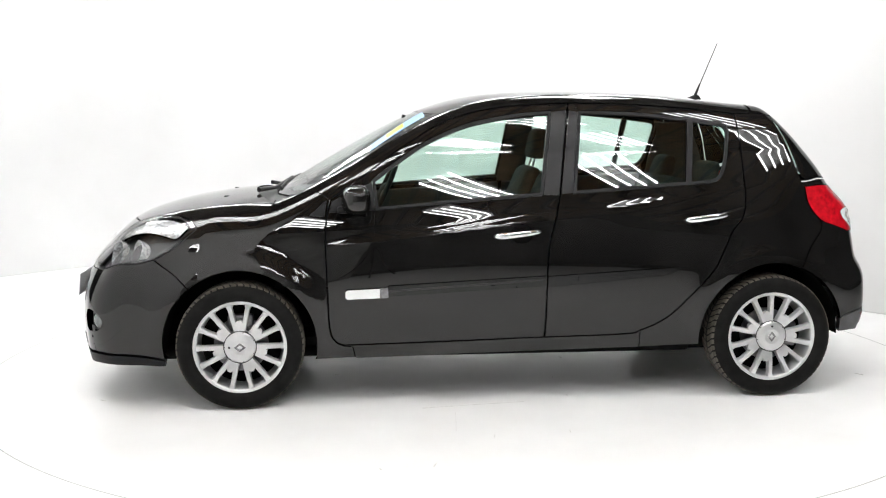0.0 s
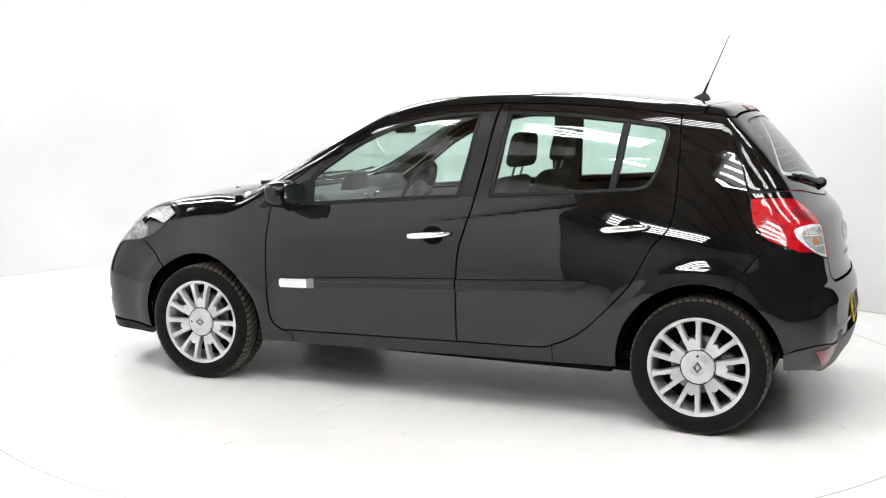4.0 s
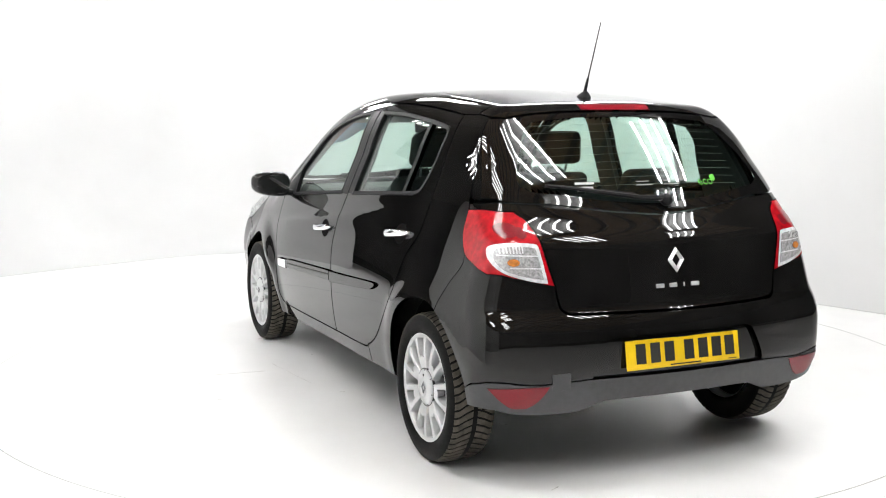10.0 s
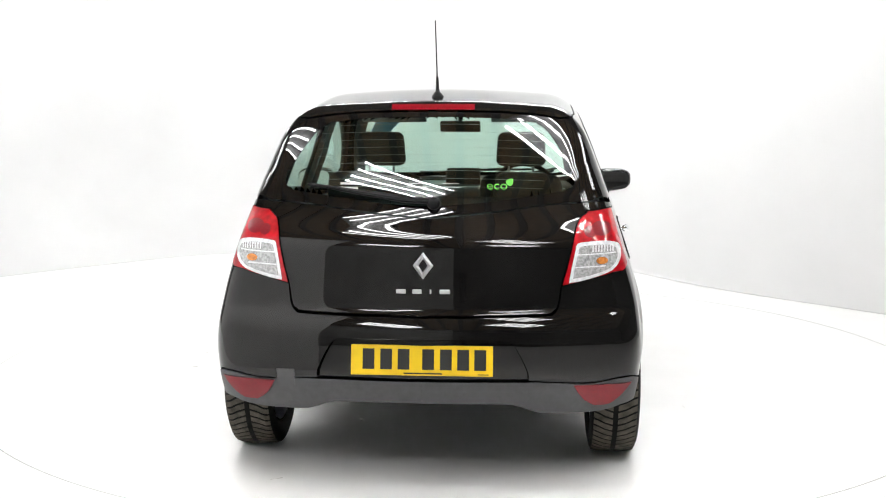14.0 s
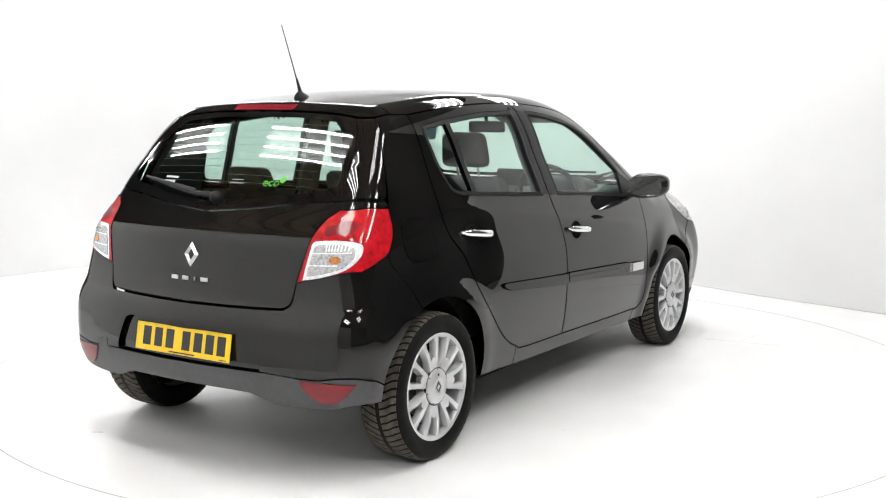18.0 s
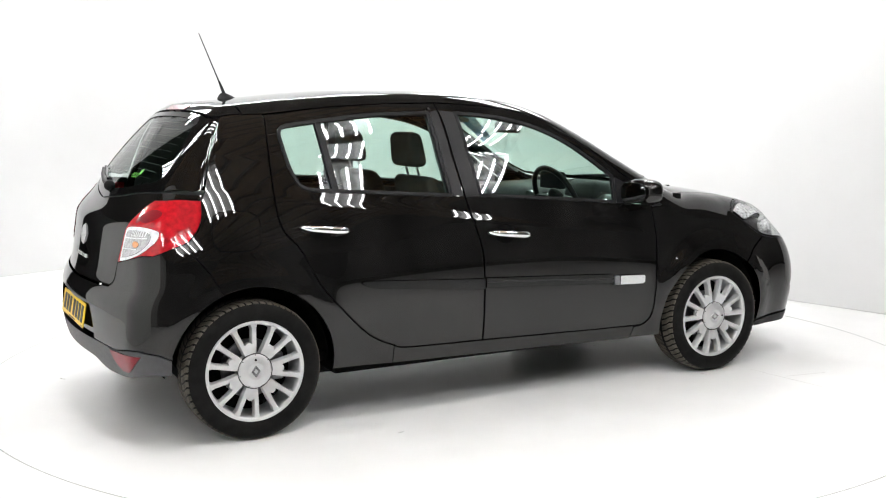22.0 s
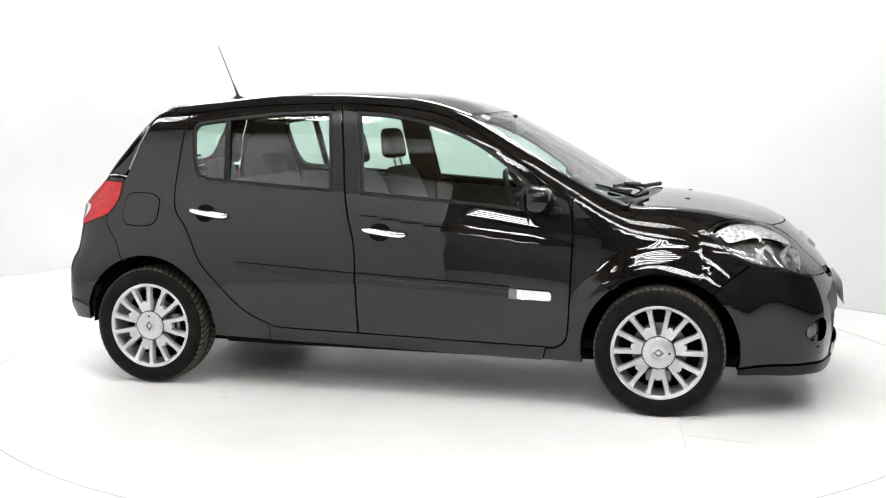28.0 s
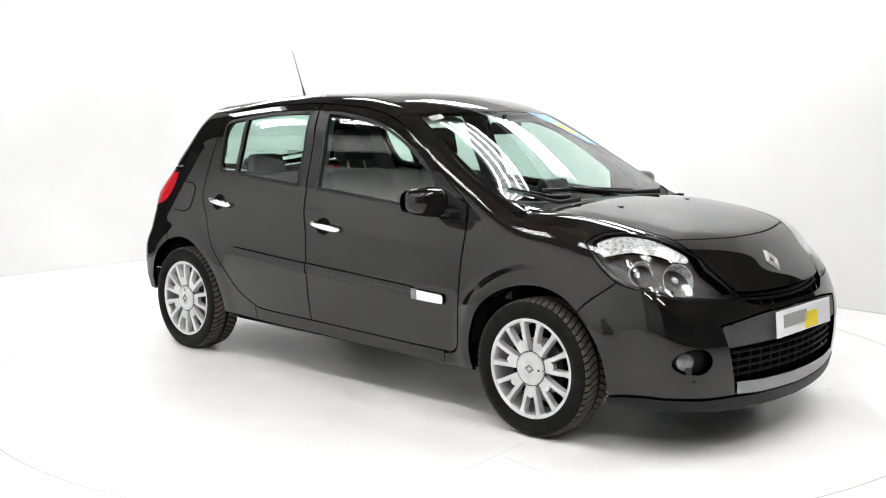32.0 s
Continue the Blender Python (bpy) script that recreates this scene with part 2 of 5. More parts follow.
def path(kind, pts, n=8, smooth=True):
    """A smooth line on the body: s: (x, z) from the left side, t: (x, y) from above, f and r: (y, z) from the front and rear."""
    pts = [Vector(p) for p in pts]
    out = []
    for i in range(len(pts) - 1):
        a, b = pts[i], pts[i + 1]
        p0, p3 = (pts[i - 1] if i else a * 2 - b), (pts[i + 2] if i + 2 < len(pts) else b * 2 - a)
        for j in range(n):
            t = j / n
            q = 0.5 * (2 * a + (b - p0) * t + (2 * p0 - 5 * a + 4 * b - p3) * t * t + (3 * a - p0 - 3 * b + p3) * t ** 3) if smooth else a.lerp(b, t)
            out.append(q)
    out.append(pts[-1])
    q = np.array([(v[0], v[1]) for v in out])
    z = np.zeros(len(q))
    xyz = {"s": np.stack([q[:, 0], z + 1, q[:, 1]], 1), "t": np.stack([q[:, 0], q[:, 1], z + 2], 1), "f": np.stack([z + 2, q[:, 0], q[:, 1]], 1),
           "r": np.stack([z - 2, q[:, 0], q[:, 1]], 1)}[kind]
    return cast(xyz, RAYS[kind])


def join(*paths):
    out = []
    for p in paths:
        for q in p:
            if not out or np.linalg.norm(out[-1] - q) > 1e-4:
                out.append(np.array(q))
    if np.linalg.norm(out[0] - out[-1]) < 1e-4:
        out.pop()
    return np.array(out)


def area(p):
    x, y = p[:, 0], p[:, 1]
    return 0.5 * np.sum(x * np.roll(y, -1) - y * np.roll(x, -1))


def inset(p, g):
    """Moves a closed outline inwards by g (outwards where g < 0)."""
    if area(p) < 0:
        p = p[::-1]
    a, b = p - np.roll(p, 1, 0), np.roll(p, -1, 0) - p
    na = np.stack([-a[:, 1], a[:, 0]], 1) / np.maximum(np.linalg.norm(a, axis=1, keepdims=True), 1e-9)
    nb = np.stack([-b[:, 1], b[:, 0]], 1) / np.maximum(np.linalg.norm(b, axis=1, keepdims=True), 1e-9)
    m = na + nb
    m /= np.maximum((m * na).sum(1, keepdims=True), 0.35)
    return p + m * g


def clip_cell(poly, x0, y0, x1, y1):
    pts = [tuple(p) for p in poly]
    for ax, lim, sg in ((0, x0, 1), (0, x1, -1), (1, y0, 1), (1, y1, -1)):
        out = []
        for i, p in enumerate(pts):
            q = pts[i - 1]
            dp, dq = (p[ax] - lim) * sg, (q[ax] - lim) * sg
            if (dp >= 0) != (dq >= 0):
                t = dq / (dq - dp)
                c = [q[0] + (p[0] - q[0]) * t, q[1] + (p[1] - q[1]) * t]
                c[ax] = lim
                out.append(tuple(c))
            if dp >= 0:
                out.append(p)
        pts = out
        if len(pts) < 3:
            return []
    return pts


def fill(outer, holes, h):
    """Cells of a grid inside an outline, cut exactly along it."""
    poly = outer if area(outer) > 0 else outer[::-1]
    for hole in holes:
        hole = hole if area(hole) < 0 else hole[::-1]
        i, j = np.unravel_index(np.argmin(((poly[:, None] - hole[None]) ** 2).sum(-1)), (len(poly), len(hole)))
        e = hole[j] - poly[i]
        e = np.array([-e[1], e[0]]) / max(np.linalg.norm(e), 1e-9) * 2e-4
        poly = np.concatenate([poly[:i + 1], np.roll(hole, -j, 0), hole[j:j + 1] + e, poly[i:i + 1] + e, poly[i + 1:]])
    lo, hi = poly.min(0), poly.max(0)
    nx, ny = [max(1, int(math.ceil(v))) for v in (hi - lo) / h]
    sx, sy = (hi - lo) / (nx, ny)
    cut = np.zeros((nx, ny), bool)
    a, b = poly, np.roll(poly, -1, 0)
    steps = np.maximum(2, (np.abs(b - a).max(1) / (h * 0.2)).astype(int) + 2)
    for p, q, k in zip(a, b, steps):
        t = np.linspace(0, 1, k)[:, None]
        c = ((p + (q - p) * t - lo) / (sx, sy))
        for dx in (-0.02, 0.02):
            i = np.clip((c + dx).astype(int), 0, (nx - 1, ny - 1))
            cut[i[:, 0], i[:, 1]] = True
    verts, index, faces = [], {}, []
    gx, gy = lo[0] + (np.arange(nx) + 0.5) * sx, lo[1] + (np.arange(ny) + 0.5) * sy
    full = np.zeros((nx, ny), bool)
    for (px, py), (qx, qy) in zip(a, b):
        rows = (py > gy) != (qy > gy)
        if rows.any():
            xs = px + (qx - px) * (gy[rows] - py) / (qy - py)
            full[:, rows] ^= gx[:, None] < xs[None, :]

    def vert(p):
        key = (round(p[0] * 2e4), round(p[1] * 2e4))
        if key not in index:
            index[key] = len(verts)
            verts.append(p)
        return index[key]
    for i in range(nx):
        for j in range(ny):
            x0, y0 = lo[0] + i * sx, lo[1] + j * sy
            if cut[i, j]:
                c = clip_cell(poly, x0, y0, x0 + sx, y0 + sy)
                f = []
                for p in c:
                    k = vert(p)
                    if k not in f:
                        f.append(k)
                if len(f) > 2:
                    faces.append(f)
            elif full[i, j]:
                faces.append([vert(p) for p in ((x0, y0), (x0 + sx, y0), (x0 + sx, y0 + sy), (x0, y0 + sy))])
    return np.array(verts), faces


def panel(outline, d, holes=(), gap=0.0035, h=0.024, lift=0.0, flange=0.02, both=False):
    """A sheet of the body's skin within an outline, seen along d, with turned-in edges. Returns verts, faces, normals and whether a face is an edge."""
    d = np.array(d, float) / np.linalg.norm(d)
    u = np.cross(d, (0, 0, 1.0) if abs(d[2]) < 0.9 else (1.0, 0, 0))
    u /= np.linalg.norm(u)
    w = np.cross(d, u)
    flat = lambda p: np.stack([p @ u, p @ w], 1)
    flat_out = flat(outline)
    if area(flat_out) < 0:
        outline, flat_out = outline[::-1], flat_out[::-1]
    rim = inset(flat_out, gap)
    if both:
        rim = np.where(np.abs(outline[:, 1:2]) < 1e-4, flat_out, rim)
    cut = [inset(flat(q), -gap) for q in holes]
    v2, faces = fill(rim, cut, h)
    p = cast(np.outer(v2[:, 0], u) + np.outer(v2[:, 1], w), d)
    n = normal(p)
    p = p + n * lift
    V, F, N, K = list(p), [], list(n), []
    count = {}
    for f in faces:
        for a, b in zip(f, f[1:] + f[:1]):
            count[(a, b)] = count.get((a, b), 0) + 1
    for f in faces:
        a = sum(v2[f[i]][0] * v2[f[(i + 1) % len(f)]][1] - v2[f[(i + 1) % len(f)]][0] * v2[f[i]][1] for i in range(len(f)))
        if abs(a) < 1e-10:
            continue
        g = f if a < 0 else f[::-1]
        F.append(g)
        K.append(0)
    if flange:
        edges = [(a, b) for (a, b), c in count.items() if (b, a) not in count]
        mid = np.array([(v2[a] + v2[b]) / 2 for a, b in edges])
        near = np.zeros(len(edges), bool)
        for loop in [rim, *cut]:
            q0, q1 = loop, np.roll(loop, -1, 0)
            e = q1 - q0
            t = np.clip(((mid[:, None] - q0) * e).sum(-1) / np.maximum((e * e).sum(-1), 1e-12), 0, 1)
            near |= (np.linalg.norm(q0 + t[..., None] * e - mid[:, None], axis=-1) < 2e-4).any(1)
        edges = [e for e, k in zip(edges, near) if k and not (both and abs(p[e[0], 1]) < 1e-3 and abs(p[e[1], 1]) < 1e-3)]
        # a small rounding, then the turned-in edge
        turned, r = {}, min(0.0016, flange / 3)
        for a, b in edges:
            e = v2[b] - v2[a]
            fn = u * e[1] - w * e[0]
            for k in (a, b):
                fk = fn - n[k] * (fn @ n[k])
                fk /= max(np.linalg.norm(fk), 1e-9)
                if k not in turned:
                    turned[k] = len(V)
                    V += [p[k] + fk * r * 0.7 - n[k] * r, p[k] + fk * r * 0.7 - n[k] * flange]
                    N += [fk, fk]
            F.append([b, a, turned[a], turned[b]])
            F.append([turned[b], turned[a], turned[a] + 1, turned[b] + 1])
            K += [0, 1]
    V, N = np.array(V), np.array(N)
    if both:
        return np.concatenate([V, V * (1, -1, 1)]), F + [[k + len(V) for k in f[::-1]] for f in F], np.concatenate([N, N * (1, -1, 1)]), K + K
    return V, F, N, K


MADE = {}


def skin(name, outline, d, material, parent, label="", flip=False, edge=None, **more):
    """A part cut from the body's skin; its right-hand twin is the mirror of the left one. edge: material of the turned-in edges."""
    key = (outline.tobytes(), tuple(d), str(sorted((k, v) for k, v in more.items() if k != "holes")), len(more.get("holes", ())))
    if key not in MADE:
        MADE[key] = panel(outline, d, **more)
    v, f, n, k = MADE[key]
    if flip:
        v, f, n = v * (1, -1, 1), [q[::-1] for q in f], n * (1, -1, 1)
    ob = mesh_object(name, v, f, material, parent, label, n)
    # painted panels get near-black edges, which put shade into the gaps
    edge = edge or (DARK if material is PAINT else material)
    if edge is not material:
        ob.data.materials.append(edge)
        ob.data.polygons.foreach_set("material_index", k)
    return ob


def ring_part(name, outline, wide, lift, deep, material, parent, label="", flip=False):
    """A narrow band along the inside of an outline on the left side, with depth."""
    p2 = outline[:, [0, 2]]
    if area(p2) < 0:
        p2 = p2[::-1]
    rows = []
    for g, up in ((-0.001, -deep), (-0.001, lift), (wide, lift), (wide, -deep)):
        q = inset(p2, g)
        p = cast(np.stack([q[:, 0], np.ones(len(q)), q[:, 1]], 1), (0, -1, 0))
        p = p + normal(p) * up
        rows.append(p * (1, -1, 1) if flip else p)
    n = len(p2)
    faces = [[r * n + i, r * n + (i + 1) % n, (r + 1) * n + (i + 1) % n, (r + 1) * n + i] for r in range(3) for i in range(n)]
    if not flip:
        faces = [f[::-1] for f in faces]
    return mesh_object(name, np.concatenate(rows), faces, material, parent, label)


# ---- light ----
world = bpy.data.worlds.new("studio")
scene.world = world
world.use_nodes = True
world.node_tree.nodes["Background"].inputs["Color"].default_value = (0.9, 0.95, 1.0, 1)
world.node_tree.nodes["Background"].inputs["Strength"].default_value = 0.02
scene.view_settings.exposure = -0.12
TUBE = glow("fluorescent_tube", (1.0, 1.0, 0.995), 58.0)

WHITE = grain(shader("white_wall_paint", 0.75, 0.0, (0.60, 0.60, 0.602)), 1.5, 0.97, 1.02, 0.05)
HOUSING = grain(shader("grey_lamp_housing", 0.5, 0.3, (0.28, 0.28, 0.28)), 12, 0.85, 1.1)
# grey rather than white, to weaken this wall's reflection in the car
REFLECTED_GREY = grain(shader("reflected_grey", 0.9, 0.0, (0.28, 0.28, 0.275)), 4, 0.75, 1.2, 0.1)
# lighter than the cove white: lamplight put into the colour, for the window haze
BRIGHT_SCREEN = grain(shader("brightened_screen_white", 0.8, 0.0, (0.70, 0.70, 0.695)), 2, 0.96, 1.03, 0.05)
FLOOR = grain(shader("white_floor_paint", 0.34, 0.0, (0.91, 0.91, 0.905)), 2.5, 0.96, 1.02, 0.05, 0.12)
DIM = grain(shader("dark_workshop_wall", 0.8, 0.0, (0.10, 0.10, 0.10)), 2, 0.7, 1.3, 0.2)
WOOD = grain(shader("brown_roof_boards", 0.6, 0.0, (0.032, 0.022, 0.014)), 8, 0.6, 1.3, 0.2)
BOARD = grain(shader("brown_boards", 0.6, 0.0, (0.24, 0.14, 0.06)), 6, 0.6, 1.3, 0.2)
LINE = shader("grey_joint", 0.7, 0.0, (0.52, 0.52, 0.515))
SCUFF = grain(shader("grey_scuff", 0.7, 0.0, (0.72, 0.71, 0.69)), 60, 0.7, 1.2)
CONCRETE = grain(shader("dark_concrete", 0.8, 0.0, (0.05, 0.05, 0.05)), 3, 0.7, 1.3, 0.2)

# ---- studio ----
TABLE_AT, TABLE_R = (0.01, 0.135), 2.566


def ring_mesh(r0, r1, z0, z1, n=160):
    bm = bmesh.new()
    rows = []
    for r, z in ((r0, z0), (r1, z1)):
        rows.append([bm.verts.new((TABLE_AT[0] + r * math.cos(6.28318531 * i / n), TABLE_AT[1] + r * math.sin(6.28318531 * i / n), z)) for i in range(n)])
    for i in range(n):
        bm.faces.new((rows[0][i], rows[0][(i + 1) % n], rows[1][(i + 1) % n], rows[1][i]))
    return bm


def studio():
    # floor round the turntable, out to the walls
    bm = ring_mesh(TABLE_R + 0.002, TABLE_R + 0.9, 0, 0)
    part("floor", bm, FLOOR, None, smooth=False)
    ob = bpy.data.objects["floor"]
    me = ob.data
    bm = bmesh.new()
    bm.from_mesh(me)
    n = 160
    outer = [v for v in bm.verts if math.hypot(v.co.x - TABLE_AT[0], v.co.y - TABLE_AT[1]) > TABLE_R + 0.5]
    outer.sort(key=lambda v: math.atan2(v.co.y - TABLE_AT[1], v.co.x - TABLE_AT[0]))
    far = []
    for v in outer:
        a = math.atan2(v.co.y - TABLE_AT[1], v.co.x - TABLE_AT[0])
        k = 7.6
        far.append(bm.verts.new((TABLE_AT[0] + k * math.cos(a), TABLE_AT[1] + k * math.sin(a), 0)))
    for i in range(n):
        bm.faces.new((outer[i], outer[(i + 1) % n], far[(i + 1) % n], far[i]))
    bmesh.ops.recalc_face_normals(bm, faces=bm.faces[:])
    bm.to_mesh(me)
    bm.free()
    bm = ring_mesh(7.6, 15.5, 0, 0)
    tagged(part("floor_workshop", bm, CONCRETE, None, smooth=False), "dark concrete workshop floor beyond the studio", "floor", kind="structure")
    tagged(ob, "glossy white painted studio floor round the turntable", "floor", kind="structure")
    tagged(part("floor_joint", ring_mesh(TABLE_R - 0.0038, TABLE_R + 0.0038, 0.0008, 0.0008), LINE, None), "thin grey joint round the turntable", "joint", kind="structure")
    # white cove: one wall round the back of the table; its curved foot shrinks to an edge on the east side
    bm = bmesh.new()
    plan = [(-5.2, 3.5, 1.0), (-4.6, 4.3, 1.0), (-3.2, 5.6, 1.0), (-1.4, 6.0, 0.9), (-0.2, 5.6, 0.6), (0.6, 4.75, 0.3), (1.2, 4.0, 0.06), (2.0, 2.56, 0.01), (2.94, 1.46, 0.005), (3.4, 0.92, 0.005), (3.8, 0.45, 0.005)]
    line = []
    for i in range(len(plan) - 1):
        q = [Vector(plan[max(i - 1, 0)]), Vector(plan[i]), Vector(plan[i + 1]), Vector(plan[min(i + 2, len(plan) - 1)])]
        for j in range(6):
            t = j / 6
            line.append(0.5 * (2 * q[1] + (q[2] - q[0]) * t + (2 * q[0] - 5 * q[1] + 4 * q[2] - q[3]) * t * t + (3 * q[1] - q[0] - 3 * q[2] + q[3]) * t ** 3))
    foot = [(0.0, 0.0), (0.02, 0.0)] + [(1.4 * math.sin(a), 1.4 * (1 - math.cos(a))) for a in np.linspace(0.1, math.pi / 2, 9)]
    rows = []
    for i, p in enumerate(line):
        t = (line[min(i + 1, len(line) - 1)] - line[max(i - 1, 0)]).to_2d().normalized()
        nrm = Vector((-t.y, t.x))
        s = max(p.z, 0.004)
        rows.append([bm.verts.new((p.x + nrm.x * (o - 1.4) * s, p.y + nrm.y * (o - 1.4) * s, z * s + 0.003)) for o, z in foot] + [bm.verts.new((p.x, p.y, z)) for z in (1.8, 3.0, 4.34)])
    for r0, r1 in zip(rows, rows[1:]):
        for k in range(len(r0) - 1):
            bm.faces.new((r0[k], r1[k], r1[k + 1], r0[k + 1]))
    tagged(part("wall_cove", bm, WHITE, None, angle=80), "seamless white studio cove with a curved foot", "wall", kind="structure")
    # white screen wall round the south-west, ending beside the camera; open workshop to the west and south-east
    # the rolled top is added so the screen's reflected edge fades softly
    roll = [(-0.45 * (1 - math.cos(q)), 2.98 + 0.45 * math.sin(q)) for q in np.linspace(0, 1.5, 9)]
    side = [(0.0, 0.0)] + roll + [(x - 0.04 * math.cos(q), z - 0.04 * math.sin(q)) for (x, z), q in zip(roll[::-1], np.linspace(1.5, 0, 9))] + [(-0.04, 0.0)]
    # the second wall is unseen, added only to grey the car's reflections
    for name, ring, mat, text in (("wall_screen", ((-1.42, -3.52), (-3.2, -1.85), (-5.1, -0.07), (-6.0, 0.9), (-6.6, 2.4)), BRIGHT_SCREEN, "white studio screen wall with a top rolled back to soften its reflection"),
                                  ("wall_reflection_grey", ((-0.2, -6.5), (-1.0, -6.3), (-2.6, -5.5), (-4.4, -4.2)), REFLECTED_GREY, "unseen grey wall added behind the camera to tone the car's reflections")):
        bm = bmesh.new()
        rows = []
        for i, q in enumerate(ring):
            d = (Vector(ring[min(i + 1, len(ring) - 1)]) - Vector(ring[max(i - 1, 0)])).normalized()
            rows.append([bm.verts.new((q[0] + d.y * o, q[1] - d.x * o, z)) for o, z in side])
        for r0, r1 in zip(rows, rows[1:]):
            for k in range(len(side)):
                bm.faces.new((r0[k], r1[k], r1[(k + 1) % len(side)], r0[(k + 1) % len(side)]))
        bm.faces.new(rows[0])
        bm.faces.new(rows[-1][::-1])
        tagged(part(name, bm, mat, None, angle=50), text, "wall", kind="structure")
    for nm, q in (("wall_south", (-11, -10.6, 0, 11, -10.4, 4.4)), ("wall_far_west", (-11, -10.4, 0, -10.8, 11, 4.4)), ("wall_far_east", (10.8, -10.4, 0, 11, 11, 4.4)), ("wall_north", (-10.8, 10.8, 0, 10.8, 11, 4.4))):
        tagged(part(nm, box(*q), DIM, None, smooth=False), "dark workshop wall behind the studio", "wall", kind="structure")
    tagged(part("ceiling", box(-11, -10.6, 4.4, 11, 11, 4.5), WOOD, None, smooth=False), "brown boarded workshop roof", "ceiling", kind="structure")
    for k in range(30):
        x = -6.0 + 0.4 * k
        part("roof_board", box(x, -8.5, 4.34, x + 0.30, -0.6, 4.40, 0.01), BOARD, bpy.data.objects["ceiling"], smooth=False)


def light_fixture():
    e = new("tube_light")
    tagged(e, "grey four-tube fluorescent light on roof rods, in runs with added fill lights", "light", "studio lights")
    part("housing", box(-0.57, -0.21, 0.045, 0.57, 0.21, 0.09, 0.01), HOUSING, e)
    for k in range(4):
        y = -0.195 + k * 0.13
        part("tube", tube([(-0.52, y, 0.0), (0.52, y, 0.0)], 0.0135, 8), TUBE, e)
    for x in (-0.5, 0.5):
        part("rod", tube([(x, 0, 0.06), (x, 0, 1.36)], 0.006, 6), STEEL, e)
    return e


studio()
fx = light_fixture()
# parallel runs, slanting across the studio: place along the run, run
# several, mainly left back and camera side, are added to brighten wall and floor
RUNS = ((2.95, -2.2), (2.45, 0.7), (-2.2, -2.1), (-0.4, -2.15), (1.25, -2.25), (2.46, -4.4), (4.0, -3.0), (-3.9, 0.8), (-5.1, 0.5), (-4.6, 1.9), (-3.9, -2.1), (1.9, -0.78), (3.4, -0.85), (-3.6, -0.8), (3.75, 0.6), (0.0, 1.2), (-2.0, 0.9), (-0.4, 2.35), (-2.1, 2.5))
LIGHTS = [pose(0.73 * a + 0.68 * b, 0.73 * b - 0.68 * a, 3.02, 0, 0, -43) for a, b in RUNS]
for k, m in enumerate(LIGHTS):
    if k:
        copy_thing(fx, m)
    else:
        fx.matrix_basis = m



def tripod():
    """The stand of the camera, known from its reflection in the car."""
    e = new("camera_tripod")
    tagged(e, "black camera tripod with spread legs on the white floor", "tripod")
    e.matrix_basis = pose(0, -5.93, 0)
    for k in range(3):
        a = radians(90 + 120 * k)
        d = Vector((math.cos(a), math.sin(a), 0))
        leg = part("leg", tube([d * 0.05 + Vector((0, 0, 1.12)), d * 0.46 + Vector((0, 0, 0.012))], 0.017, 10, 0.012), BLACK, e)
        part("rubber_foot", tube([d * 0.455 + Vector((0, 0, 0.03)), d * 0.465 + Vector((0, 0, 0.0))], 0.018, 10), RUBBER, leg)
        part("brace", tube([d * 0.22 + Vector((0, 0, 0.66)), Vector((0, 0, 0.72))], 0.007, 6), BLACK, e)
    part("column", tube([(0, 0, 0.68), (0, 0, 1.2)], 0.016, 12), BLACK, e)
    part("head", box(-0.05, -0.06, 1.17, 0.05, 0.04, 1.33, 0.012), BLACK, e)
    part("camera_body", box(-0.07, -0.10, 1.335, 0.07, -0.02, 1.46, 0.012), BLACK, e, "black camera body")


tripod()

# turntable
table = new("turntable")
tagged(table, "round white turntable with scuffs and faint tyre marks", "turntable")
bm = lathe([(0.0005, 0.0), (TABLE_R - 0.002, 0.0), (TABLE_R - 0.002, -0.028)], 160, "z")
disc = part("disc", bm, FLOOR, table, smooth=False)

# ---- car ----
car = new("hatchback_car")
tagged(car, "glossy black five-door hatchback with silver alloy wheels on the turntable", "car")

# shared lines of the left side
A_TOP = path("s", [(0.70, 0.985), (0.574, 1.07), (0.442, 1.165), (0.308, 1.255), (0.173, 1.335), (0.036, 1.385), (-0.101, 1.412), (-0.239, 1.425), (-0.466, 1.438)])
B_GAP = path("s", [(-0.466, 1.438), (-0.44, 1.307), (-0.393, 0.991), (-0.363, 0.863), (-0.332, 0.73), (-0.324, 0.461), (-0.321, 0.316)])
F_GAP = path("s", [(0.70, 0.985), (0.715, 0.913), (0.722, 0.8), (0.72, 0.675), (0.711, 0.431), (0.700, 0.347), (0.675, 0.31), (0.642, 0.293)])
D_BOT = path("s", [(0.642, 0.293), (0.2, 0.303), (-0.321, 0.316)])
R_BOT = path("s", [(-0.321, 0.316), (-0.718, 0.325), (-0.797, 0.345), (-0.876, 0.379), (-0.954, 0.434), (-1.057, 0.538), (-1.134, 0.624), (-1.173, 0.686), (-1.235, 0.811), (-1.298, 0.889), (-1.319, 0.991), (-1.318, 1.227), (-1.309, 1.385)])
R_TOP = path("s", [(-0.466, 1.438), (-0.784, 1.43), (-1.05, 1.412), (-1.309, 1.385)])
F_WIN = join(path("s", [(0.483, 0.935), (0.1, 0.968), (-0.313, 0.998)]), path("s", [(-0.313, 0.998), (-0.345, 1.2), (-0.375, 1.395)]),
             path("s", [(-0.375, 1.395), (-0.237, 1.385), (-0.101, 1.365), (0.036, 1.335), (0.172, 1.283), (0.307, 1.21), (0.44, 1.117), (0.498, 1.072)]), path("s", [(0.498, 1.072), (0.483, 0.935)]))
